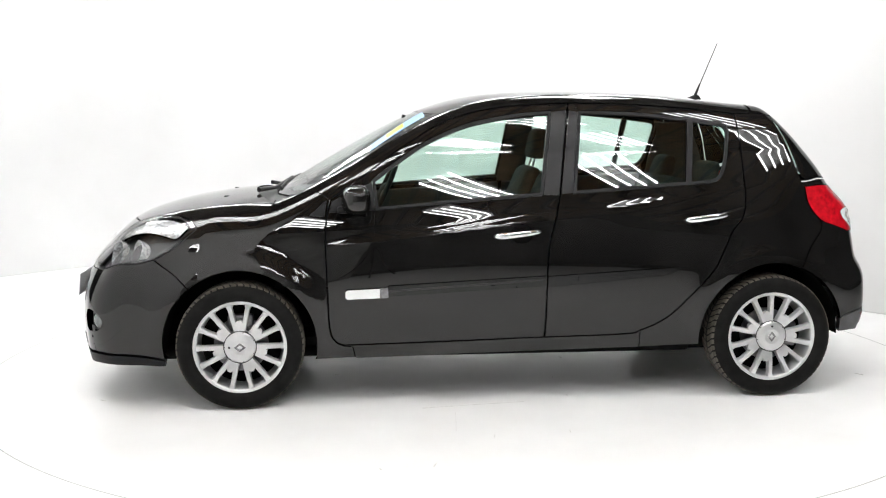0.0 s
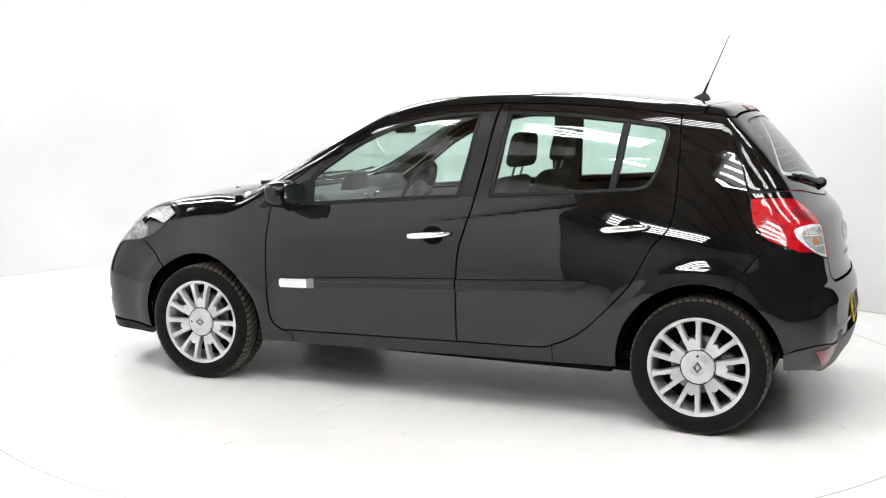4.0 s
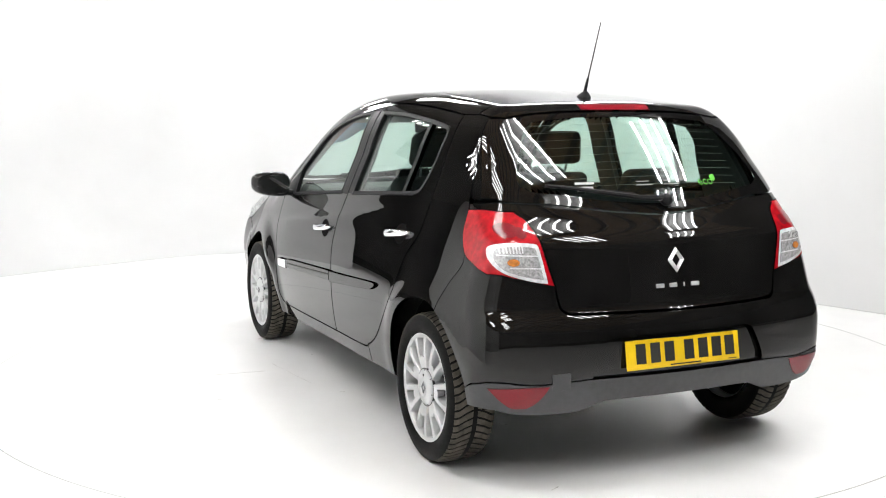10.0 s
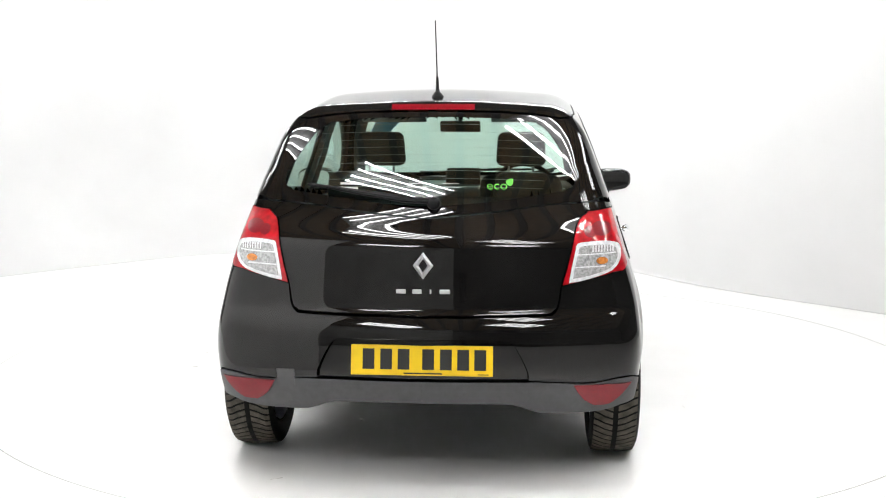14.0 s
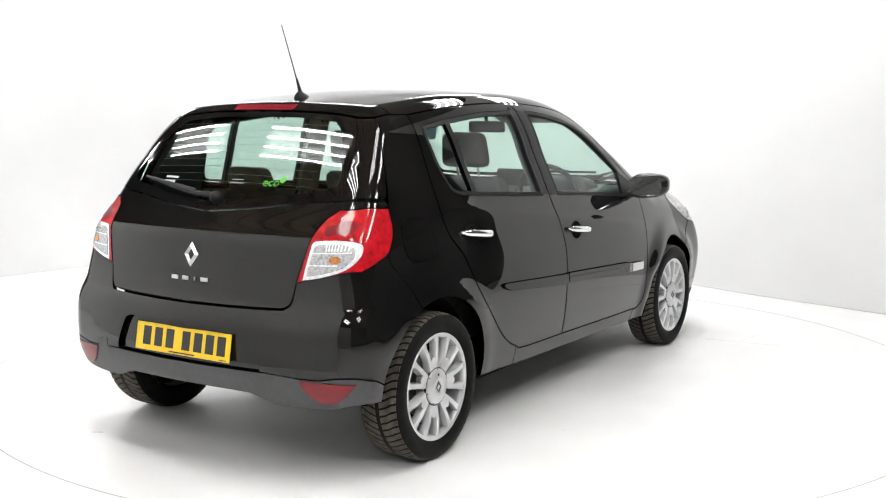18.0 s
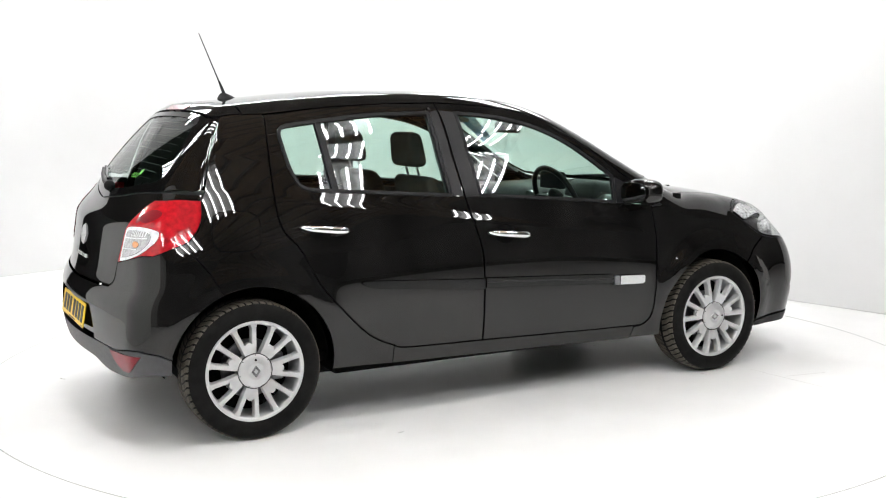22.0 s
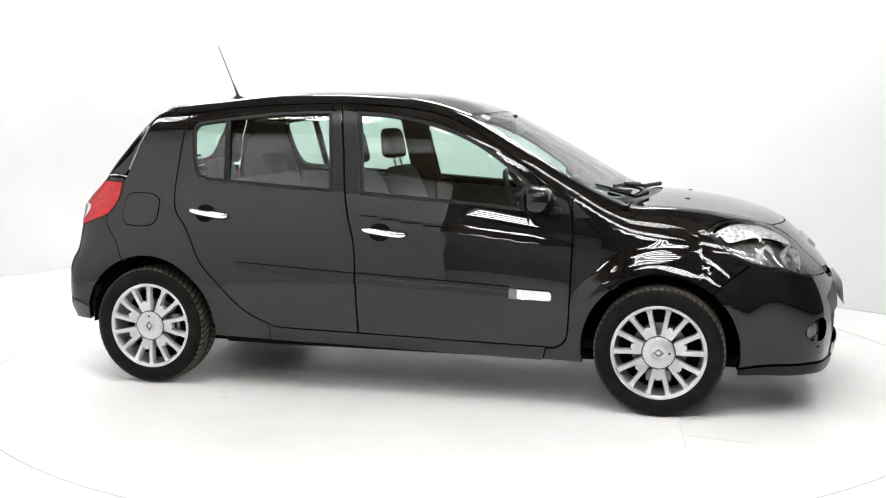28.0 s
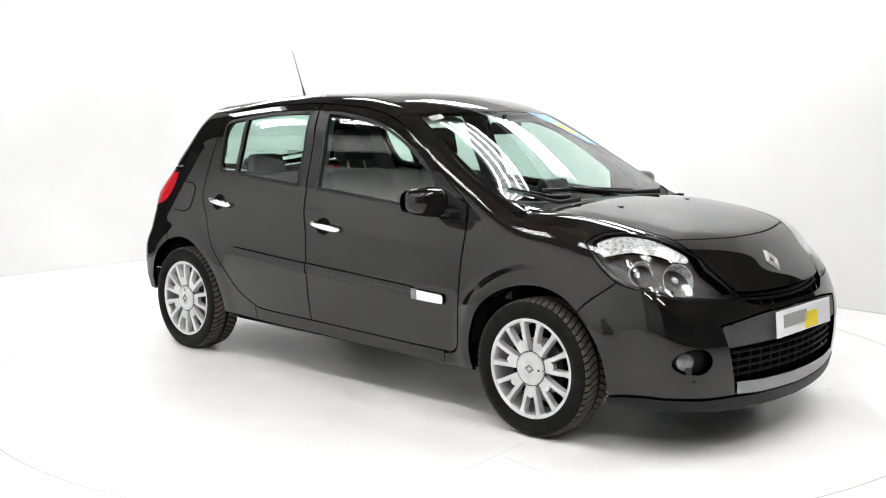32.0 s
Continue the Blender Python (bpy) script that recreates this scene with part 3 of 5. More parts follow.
R_WIN = join(path("s", [(-0.463, 1.005), (-0.767, 1.025), (-1.142, 1.05)]), path("s", [(-1.142, 1.05), (-1.197, 1.072), (-1.235, 1.147), (-1.258, 1.26), (-1.262, 1.30), (-1.252, 1.326), (-1.225, 1.34)]),
             path("s", [(-1.225, 1.34), (-1.055, 1.362), (-0.784, 1.388), (-0.512, 1.396)]), path("s", [(-0.512, 1.396), (-0.463, 1.005)]))


def arch(hub, a0, a1, n=40):
    hx, hz, r = HUBS[hub]
    return path("s", [(hx + r * math.cos(radians(a0 + (a1 - a0) * i / n)), hz + r * math.sin(radians(a0 + (a1 - a0) * i / n))) for i in range(n + 1)], n=1)


WS_BOT = path("t", [(0.985, 0.0), (0.965, 0.3), (0.92, 0.5), (0.885, 0.60), (0.85, 0.655)])
WS_SIDE = path("t", [(0.85, 0.655), (0.66, 0.662), (0.5, 0.63), (0.309, 0.588), (0.15, 0.548)])
WS_TOP = path("t", [(0.15, 0.548), (0.175, 0.5), (0.225, 0.3), (0.245, 0.0)])
HOOD_REAR = path("t", [(1.085, 0.0), (1.065, 0.25), (1.01, 0.45), (0.925, 0.605)])
HOOD_SIDE = path("t", [(0.925, 0.605), (1.13, 0.59), (1.377, 0.555), (1.52, 0.53), (1.618, 0.495)])
HOOD_FRONT = path("t", [(1.618, 0.495), (1.668, 0.306), (1.694, 0.14), (1.70, 0.0)])
HL_TOP = path("t", [(1.328, 0.695), (1.375, 0.652), (1.458, 0.598), (1.544, 0.557), (1.637, 0.51), (1.722, 0.447)])
HL_TIP = path("f", [(0.447, 0.763), (0.402, 0.674), (0.395, 0.646), (0.45, 0.641), (0.545, 0.648), (0.678, 0.661), (0.745, 0.692)])
HL_REAR = path("s", [(1.61, 0.694), (1.52, 0.712), (1.42, 0.769), (1.328, 0.846)])
HL = join(HL_TOP, HL_TIP, HL_REAR)
lamp_inner = join(path("t", [(1.355, 0.690), (1.38, 0.665), (1.458, 0.610), (1.544, 0.567), (1.637, 0.520), (1.715, 0.462)]), path("f", [(0.470, 0.755), (0.425, 0.685), (0.43, 0.662), (0.55, 0.660), (0.678, 0.674), (0.735, 0.702)]), path("s", [(1.60, 0.708), (1.52, 0.726), (1.43, 0.780), (1.35, 0.842)]))
TL_FRONT = path("s", [(-1.632, 1.027), (-1.645, 0.941), (-1.70, 0.867), (-1.77, 0.838), (-1.848, 0.809)])
TL_LOW = path("r", [(0.702, 0.808), (0.65, 0.794), (0.508, 0.762)])
TL_IN = path("r", [(0.508, 0.762), (0.525, 0.82), (0.543, 0.893), (0.555, 0.95), (0.572, 0.995), (0.605, 1.024)])
TL_TOP = path("s", [(-1.80, 1.027), (-1.72, 1.033), (-1.632, 1.027)])
TL = join(TL_FRONT, TL_LOW, TL_IN, TL_TOP)
C_GAP = path("s", [(-1.632, 1.027), (-1.617, 1.06), (-1.59, 1.15), (-1.557, 1.253), (-1.498, 1.375)])
GLASS_BOT = path("r", [(0.0, 1.002), (0.229, 1.022), (0.445, 1.049), (0.62, 1.06)])
RB_GAP = path("s", [(-1.70, 0.867), (-1.70, 0.82), (-1.634, 0.733), (-1.585, 0.638)])
mirrored = lambda p: (p * (1, -1, 1))[::-1]
whole = lambda p: join(p, mirrored(p))

# hood with washer jets
hood = skin("hood", whole(join(HOOD_REAR, HOOD_SIDE, HOOD_FRONT)), (-0.3, 0, -0.95), PAINT, car, "glossy black hood with a curved front edge")
for y in (-0.29, 0.29):
    p = cast(np.array([[1.222, y, 2.0]]), (0, 0, -1))[0]
    part("washer_jet", box(p[0] - 0.012, y - 0.009, p[2] - 0.004, p[0] + 0.012, y + 0.009, p[2] + 0.003, 0.002), BLACK, hood)
# windscreen
screen = skin("windscreen", whole(join(WS_BOT, WS_SIDE, WS_TOP)), (-0.5, 0, -0.86), GLASS, car, "green-tinted windscreen", flange=0, gap=0.003)
rim = join(path("t", [(0.94, 0.0), (0.92, 0.3), (0.88, 0.5), (0.83, 0.62)]), path("t", [(0.83, 0.62), (0.66, 0.628), (0.5, 0.60), (0.32, 0.56), (0.185, 0.52)]), path("t", [(0.185, 0.52), (0.20, 0.3), (0.215, 0.0)]))
skin("screen_border", whole(join(WS_BOT, WS_SIDE, WS_TOP)), (-0.5, 0, -0.86), PRINT, screen, "black printed border", flange=0, gap=0.003, lift=0.0012, holes=[whole(rim)])
# cowl between hood and glass
skin("cowl", whole(join(HOOD_REAR, path("t", [(0.925, 0.605), (0.89, 0.635), (0.85, 0.655)]), WS_BOT[::-1])), (-0.3, 0, -0.95), BLACK, car, "black plastic wiper cowl", gap=0.002, lift=-0.006)
# roof and the pillars beside the windscreen
PILLAR_FOOT = join(A_TOP[:1], path("t", [(0.76, 0.705), (0.85, 0.655)], 6))
skin("roof", whole(join(WS_TOP[::-1], path("t", [(0.15, 0.548), (0.143, 0.556)], 3), A_TOP[36:], R_TOP[1:], path("s", [(-1.309, 1.385), (-1.40, 1.385)], 4), path("t", [(-1.405, 0.47), (-1.44, 0.3), (-1.455, 0.0)]))), (0, 0, -1), PAINT, car, "glossy black roof", gap=0.0015)
SP = join(path("t", [(-1.455, 0.0), (-1.44, 0.3), (-1.405, 0.47)]), path("s", [(-1.40, 1.385), (-1.45, 1.382), (-1.498, 1.375)]), path("r", [(0.508, 1.372), (0.4, 1.388), (0.245, 1.398), (0.0, 1.402)]), path("t", [(-1.55, 0.0), (-1.53, 0.0), (-1.50, 0.0), (-1.455, 0.0)]))
spoiler = skin("roof_spoiler", SP, (0.7, -0.1, -0.7), PAINT, car, "black spoiler lip over the tailgate", both=True)
skin("brake_lamp", join(path("r", [(-0.166, 1.403), (0.166, 1.403)]), path("r", [(0.166, 1.403), (0.166, 1.425)], 2), path("r", [(0.166, 1.425), (-0.166, 1.425)]), path("r", [(-0.166, 1.425), (-0.166, 1.403)], 2)), (0.7, 0, -0.7), REDDARK, spoiler, "dark red high brake lamp", lift=0.003, gap=0)

# tailgate: glass above, painted panel below
GLASS_SIDE = path("s", [(-1.66, 1.06), (-1.617, 1.075), (-1.59, 1.15), (-1.557, 1.253), (-1.50, 1.368)])
G_TOP = path("r", [(0.502, 1.368), (0.4, 1.383), (0.245, 1.393), (0.0, 1.397)])
gate = skin("tailgate", join(GLASS_BOT, path("s", [(-1.70, 1.055), (-1.62, 1.052)], 4), path("s", [(-1.62, 1.052), (-1.63, 1.03)], 2), TL_TOP[::-1], TL_IN[::-1], path("r", [(0.508, 0.762), (0.494, 0.69), (0.475, 0.67), (0.44, 0.663), (0.224, 0.659), (0.0, 0.657)]), path("r", [(0.0, 0.657), (0.0, 1.002)], 40)), (0.85, -0.3, -0.42), PAINT, car, "black tailgate panel with a sharp crease", both=True)
backlight = skin("rear_glass", join(GLASS_BOT, GLASS_SIDE, G_TOP, path("r", [(0.0, 1.397), (0.0, 1.002)], 40)), (0.75, -0.25, -0.6), GLASSR, gate, "green-tinted heated rear window", both=True, flange=0, gap=0.002, lift=-0.001)
G_IN = join(path("r", [(0.0, 1.045), (0.229, 1.062), (0.40, 1.085), (0.52, 1.10)]), path("r", [(0.52, 1.10), (0.555, 1.13), (0.53, 1.20), (0.46, 1.31), (0.41, 1.352)]), path("r", [(0.41, 1.352), (0.245, 1.368), (0.0, 1.374)]))
skin("glass_border", join(GLASS_BOT, GLASS_SIDE, G_TOP, path("r", [(0.0, 1.397), (0.0, 1.374)], 4), G_IN[::-1], path("r", [(0.0, 1.045), (0.0, 1.002)], 4)), (0.75, -0.25, -0.6), PRINT, backlight, "black printed border", both=True, gap=0.003, lift=0.0012, flange=0)
for k in range(9):
    z = 1.11 + k * 0.029
    q = cast(np.array([[-2, -0.44 + 0.022 * i, z + 0.01 * (1 - ((i - 20) / 20) ** 2)] for i in range(41)]), (1, 0, 0))
    part("heater_wire", tube(q - normal(q) * 0.005, 0.0008, 4), GREYINK, backlight)

for flip in (False, True):
    sg = -1 if flip else 1
    my = lambda p: np.array(p) * (1, sg, 1)
    fd = skin("front_door", join(A_TOP, B_GAP, D_BOT[::-1], F_GAP[::-1]), (0, -1, 0), PAINT, car, "black front door", holes=[F_WIN], gap=0.0046, h=0.014, flip=flip)
    rd = skin("rear_door", join(R_TOP, R_BOT[::-1], B_GAP[::-1]), (0, -1, 0), PAINT, car, "black rear door", holes=[R_WIN], gap=0.0046, h=0.014, flip=flip)
    for door, win in ((fd, F_WIN), (rd, R_WIN)):
        skin("window_glass", win, (0, -1, 0), GLASS, door, "green-tinted side glass", gap=-0.004, lift=-0.010, flange=0, flip=flip)
        ring_part("window_seal", win, 0.013, 0.002, 0.014, BLACK, door, "black rubber window seal", flip)
    # dark film on the door frames at the middle pillar
    skin("pillar_film", join(path("s", [(-0.375, 1.395), (-0.313, 0.998)], 12), path("s", [(-0.313, 0.998), (-0.39, 0.994)], 4), path("s", [(-0.394, 1.0), (-0.44, 1.307), (-0.457, 1.405)], 8), path("s", [(-0.457, 1.405), (-0.375, 1.395)], 4)), (0, -1, 0), TRIM, fd, "dark grey film on the door frame", gap=0.004, lift=0.0015, flange=0.002, flip=flip)
    skin("pillar_film", join(path("s", [(-0.512, 1.396), (-0.463, 1.005)], 12), path("s", [(-0.463, 1.005), (-0.398, 1.0)], 4), path("s", [(-0.400, 1.005), (-0.446, 1.307), (-0.462, 1.405)], 8), path("s", [(-0.462, 1.405), (-0.512, 1.396)], 4)), (0, -1, 0), TRIM, rd, "dark grey film on the door frame", gap=0.004, lift=0.0015, flange=0.002, flip=flip)
    # upright divider of the rear window
    skin("window_divider", join(path("s", [(-1.020, 1.04), (-1.058, 1.365)], 8), path("s", [(-1.058, 1.365), (-1.088, 1.36)], 3), path("s", [(-1.088, 1.36), (-1.050, 1.042)], 8), path("s", [(-1.050, 1.042), (-1.020, 1.04)], 3)), (0, -1, 0), BLACK, rd, "black window divider", gap=0, lift=0.0, flange=0.02, flip=flip)
    # sail panel and mirror
    skin("sail_panel", join(path("s", [(0.498, 1.068), (0.692, 0.978)], 8), path("s", [(0.692, 0.978), (0.708, 0.92)], 4), path("s", [(0.708, 0.92), (0.484, 0.932)], 8), path("s", [(0.484, 0.932), (0.498, 1.068)], 4)), (0, -1, 0), BLACK, fd, "black plastic mirror base", gap=0.003, lift=0.002, flange=0.003, flip=flip)
    skin("sail_trim", join(path("s", [(0.712, 0.985), (0.80, 0.908)], 8), path("s", [(0.80, 0.908), (0.724, 0.903)], 6), path("s", [(0.724, 0.903), (0.712, 0.985)], 6)), (0, -1, 0), BLACK, car, "black corner trim ahead of the mirror", gap=0.002, lift=0.002, flange=0.003, flip=flip)
    # body side moulding in two lengths, with the bright badge at its front
    def strip(a, b, z0, z1, n=14):
        top = path("s", [(a + (b - a) * i / n, z1 + (np.interp(a + (b - a) * i / n, (-0.959, 0.632), (0.652, 0.572)) - 0.57)) for i in range(n + 1)], 1)
        bot = path("s", [(a + (b - a) * i / n, z0 + (np.interp(a + (b - a) * i / n, (-0.959, 0.632), (0.652, 0.572)) - 0.57)) for i in range(n + 1)], 1)
        return join(top, bot[::-1])
    m1 = skin("side_moulding", strip(0.43, -0.322, 0.523, 0.571), (0, -1, 0), MOULD, fd, "black side moulding", edge=MOULD, lift=0.012, flange=0.013, gap=0.001, h=0.02, flip=flip)
    tipped = join(path("s", [(-0.328, 0.618), (-0.6, 0.633), (-0.90, 0.650), (-0.945, 0.651)]), path("s", [(-0.945, 0.651), (-0.96, 0.645), (-0.945, 0.632), (-0.90, 0.616)]), path("s", [(-0.90, 0.616), (-0.6, 0.590), (-0.328, 0.567)]))
    m2 = skin("side_moulding", tipped, (0, -1, 0), MOULD, rd, "black side moulding", edge=MOULD, lift=0.012, flange=0.013, gap=0.001, h=0.02, flip=flip)
    skin("moulding_groove", join(path("s", [(0.43, 0.562), (-0.322, 0.607)], 20), path("s", [(-0.322, 0.600), (0.43, 0.555)], 20)), (0, -1, 0), INK, m1, gap=0, lift=0.0125, flange=0.001, flip=flip)
    skin("bright_badge", join(path("s", [(0.47, 0.527), (0.622, 0.522), (0.631, 0.530), (0.631, 0.556), (0.622, 0.565), (0.47, 0.572)], 3, False), path("s", [(0.47, 0.572), (0.47, 0.527)], 3)), (0, -1, 0), CHROME, fd, "bright silver badge at the moulding's front", lift=0.014, flange=0.014, gap=0.0, h=0.02, flip=flip)
    skin("badge_end", join(path("s", [(0.432, 0.528), (0.467, 0.527), (0.467, 0.572), (0.432, 0.573)], 3, False), path("s", [(0.432, 0.573), (0.432, 0.528)], 3)), (0, -1, 0), STEEL, fd, "grey brushed badge end", lift=0.0125, flange=0.012, gap=0.0, h=0.02, flip=flip)
    # handles: a flat dark disc for the recess's shade, and a bright bar
    for door, x0, z0, x1, z1 in ((fd, -0.069, 0.809, -0.298, 0.832), (rd, -1.001, 0.876, -1.223, 0.900)):
        xc, zc, ang = (x0 + x1) / 2, (z0 + z1) / 2, math.atan2(z1 - z0, x1 - x0)
        bowl = path("s", [(xc - 0.02 + 0.055 * math.cos(a), zc - 0.002 + 0.043 * math.sin(a)) for a in np.linspace(0, 6.2832, 29)], 1)[:-1]
        b = skin("handle_shade_disc", bowl, (0, -1, 0), DARK, door, "flat dark disc for the shade in the handle recess", lift=0.001, flange=0.002, gap=0, flip=flip)
        grip = [cast(np.array([[x0 + (x1 - x0) * t, 1.0, z0 + (z1 - z0) * t]]), (0, -1, 0))[0] for t in np.linspace(0, 1, 13)]
        bm = bmesh.new()
        rings = []
        for i, p in enumerate(grip):
            t = i / 12
            w = 0.0165 * min(1, (0.35 + 6 * min(t, 1 - t))) * (1.05 - 0.25 * t)
            out = 0.008 + 0.024 * math.sin(math.pi * min(max(t * 1.02, 0), 1)) ** 0.5
            ring = [bm.verts.new(((p[0] + math.sin(ang) * w * math.sin(a) * -1), sg * (p[1] + out + 0.009 * math.cos(a)), p[2] + w * math.sin(a) * math.cos(ang))) for a in np.linspace(0, 6.2832, 13)[:-1]]
            rings.append(ring)
        for r0, r1 in zip(rings, rings[1:]):
            for k in range(12):
                bm.faces.new((r0[k], r0[(k + 1) % 12], r1[(k + 1) % 12], r1[k]))
        bm.faces.new(rings[0])
        bm.faces.new(rings[-1][::-1])
        part("door_handle", bm, CHROME, door, "satin chrome door handle", angle=70)
    # fender, pillar, sill, quarter
    low = path("s", [(0.642, 0.293), (0.60, 0.29), (0.585, 0.225), (0.775, 0.222)], 4, False)
    skin("front_fender", join(F_GAP, low, arch(0, 193, 50), path("s", [(1.356, 0.575), (1.417, 0.634), (1.48, 0.68), (1.52, 0.712)]), HL_REAR[8:], HL_TOP, path("t", [(1.722, 0.447), (1.67, 0.475), (1.618, 0.495)], 3), HOOD_SIDE[::-1], path("t", [(0.925, 0.605), (0.89, 0.635), (0.85, 0.655)]), PILLAR_FOOT[::-1]), (-0.12, -0.72, -0.68), PAINT, car, "black front fender", flip=flip)
    skin("windscreen_pillar", join(PILLAR_FOOT, WS_SIDE, path("t", [(0.15, 0.548), (0.143, 0.556)], 3), A_TOP[:37][::-1]), (-0.35, -0.7, -0.6), PAINT, car, "black windscreen pillar", flip=flip, gap=0.0015)
    skin("sill", join(D_BOT, path("s", [(-0.321, 0.316), (-0.718, 0.325), (-0.79, 0.343)]), path("s", [(-0.79, 0.343), (-0.79, 0.255), (-0.235, 0.245), (0.585, 0.225), (0.60, 0.29), (0.642, 0.293)], 6, False)), (0, -1, 0), PAINT, car, "black sill", flip=flip, gap=0.0025)
    quarter = skin("rear_quarter", join(R_BOT[14:], path("s", [(-1.309, 1.385), (-1.40, 1.385), (-1.45, 1.382), (-1.498, 1.375)]), C_GAP[::-1], TL_FRONT[:17], RB_GAP, arch(1, 112, -6), path("s", [(-1.089, 0.264), (-0.95, 0.26), (-0.79, 0.255), (-0.79, 0.340)], 4, False)), (0.25, -0.95, -0.15), PAINT, car, "black rear quarter panel", flip=flip, gap=0.0028)
    if flip:
        lid = join(path("s", [(-1.44, 0.972), (-1.50, 0.976), (-1.56, 0.974)]), path("s", [(-1.56, 0.974), (-1.592, 0.955), (-1.603, 0.90), (-1.60, 0.85), (-1.575, 0.82)]), path("s", [(-1.575, 0.82), (-1.51, 0.815), (-1.45, 0.818)]), path("s", [(-1.45, 0.818), (-1.412, 0.84), (-1.402, 0.89), (-1.404, 0.945), (-1.44, 0.972)]))
        mid = lid.mean(0)
        wide = path("s", [(mid[0] + (q[0] - mid[0]) * 1.045, mid[2] + (q[2] - mid[2]) * 1.055) for q in lid[::2]], 2)
        skin("flap_gap", wide, (0.1, -1, 0), DARK, quarter, "dark gap round the flap", lift=0.001, flange=0.001, gap=0, flip=flip)
        flap = skin("fuel_flap", lid, (0.1, -1, 0), PAINT, quarter, "round-cornered black fuel flap", edge=PAINT, lift=0.0035, flange=0.0035, gap=0, flip=flip)
    # lamps
    bowl = skin("headlamp", HL, (-0.6, -0.55, -0.58), CHAMBER, car, "clear headlamp with bright reflectors and a dark surround", lift=-0.045, flange=0, gap=0.006, h=0.03, flip=flip)
    skin("lamp_rim", HL, (-0.6, -0.55, -0.58), BLACK, bowl, "dark lamp edge", lift=-0.006, flange=0.04, gap=0.001, h=0.02, holes=[lamp_inner], flip=flip)
    skin("indicator_reflector", path("t", [(1.368, 0.692), (1.45, 0.632), (1.54, 0.584), (1.63, 0.540), (1.695, 0.500), (1.705, 0.535), (1.665, 0.595), (1.59, 0.660), (1.50, 0.700), (1.42, 0.722), (1.368, 0.692)], 4)[:-1], (-0.4, -0.5, -0.77), BOWL, bowl, "fluted reflector, its gleam put into pale colour", lift=-0.014, flange=0.012, gap=0, h=0.02, flip=flip)
    for cx, cy, cz, r in ((1.716, 0.608, 0.722, 0.066), (1.604, 0.706, 0.748, 0.050)):
        aim = Vector((0.80, 0.45 * sg, 0.22)).normalized()
        at = Vector((cx, cy * sg, cz)) - aim * 0.012
        q = aim.to_track_quat("Z", "Y").to_matrix().to_4x4()
        bm = lathe([(r * 1.05, 0.006), (r, 0.006), (r * 0.97, -0.01), (r * 0.82, -0.032), (r * 0.55, -0.05), (r * 0.2, -0.058), (0.0005, -0.06)], 32, "z")
        bmesh.ops.transform(bm, matrix=Matrix.Translation(at) @ q, verts=bm.verts[:])
        part("lamp_bowl", bm, BOWL, bowl, "faceted silver reflector bowl, its gleam put into pale colour", angle=80)
        bm = bmesh.new()
        bmesh.ops.create_uvsphere(bm, u_segments=14, v_segments=8, radius=r * 0.3, matrix=Matrix.Translation(at - aim * 0.03))
        part("bulb", bm, BRIGHT, bowl)
    skin("lens", HL, (-0.6, -0.55, -0.58), LENS, bowl, "clear glossy lens", lift=0.0, flange=0.004, gap=0.002, h=0.02, flip=flip)
    tail = skin("tail_lamp", TL, (0.75, -0.62, -0.2), RED, car, "glossy red tail lamp with a clear inset", lift=0.002, flange=0.012, gap=0.002, h=0.02, flip=flip)
    lampd = (0.85, -0.5, -0.1)
    inset_line = [(0.560, 0.905), (0.575, 0.917), (0.660, 0.922), (0.712, 0.912), (0.727, 0.890), (0.725, 0.853), (0.692, 0.815), (0.610, 0.787), (0.545, 0.775), (0.536, 0.785), (0.560, 0.905)]
    inset_lens = path("r", inset_line, 4)
    clear = skin("reverse_lens", inset_lens[:-1], lampd, REFLECT, tail, "clear lamp inset with a silvery edge", lift=0.0035, flange=0.003, gap=0.0, h=0.02, flip=flip)
    inner = path("r", [(0.630 + (q[0] - 0.630) * 0.84, 0.852 + (q[1] - 0.852) * 0.80) for q in inset_line], 4)
    chamber = skin("lamp_chamber", inner[:-1], lampd, LAMPGREY, clear, "grey faceted lamp chamber", lift=0.0048, flange=0.002, gap=0, h=0.015, flip=flip)
    oval = path("r", [(0.655 + 0.021 * math.cos(a), 0.852 + 0.013 * math.sin(a)) for a in np.linspace(0, 6.2832, 25)], 1)[:-1]
    skin("amber_bulb", oval, lampd, AMBER, clear, "amber indicator bulb", lift=0.0062, flange=0.002, gap=0, h=0.02, flip=flip)
    for k in range(8):
        y = 0.618 + 0.0105 * k
        skin("lamp_rib", path("r", [(y, 0.884), (y + 0.005, 0.884), (y + 0.006, 0.907), (y + 0.001, 0.907)], 2, False), lampd, REFLECT, clear, lift=0.0062, flange=0.001, gap=0, h=0.02, flip=flip)
    for y0, y1, z in ((0.565, 0.705, 0.872), (0.556, 0.67, 0.826)):
        skin("lamp_shelf", path("r", [(y0, z), (y1, z + 0.004), (y1, z + 0.009), (y0, z + 0.005)], 3, False), lampd, REFLECT, clear, lift=0.0062, flange=0.001, gap=0, h=0.03, flip=flip)
    for (cy, cz, ry, rz) in ((0.655, 0.965, 0.038, 0.026), (0.612, 0.955, 0.022, 0.020)):
        oval = path("r", [(cy + ry * math.cos(a), cz + rz * math.sin(a)) for a in np.linspace(0, 6.2832, 25)], 1)[:-1]
        skin("lamp_glow", oval, (0.75, -0.62, -0.1), REDDARK, tail, "darker red bulb chamber", lift=0.0028, flange=0.0, gap=0, h=0.02, flip=flip)

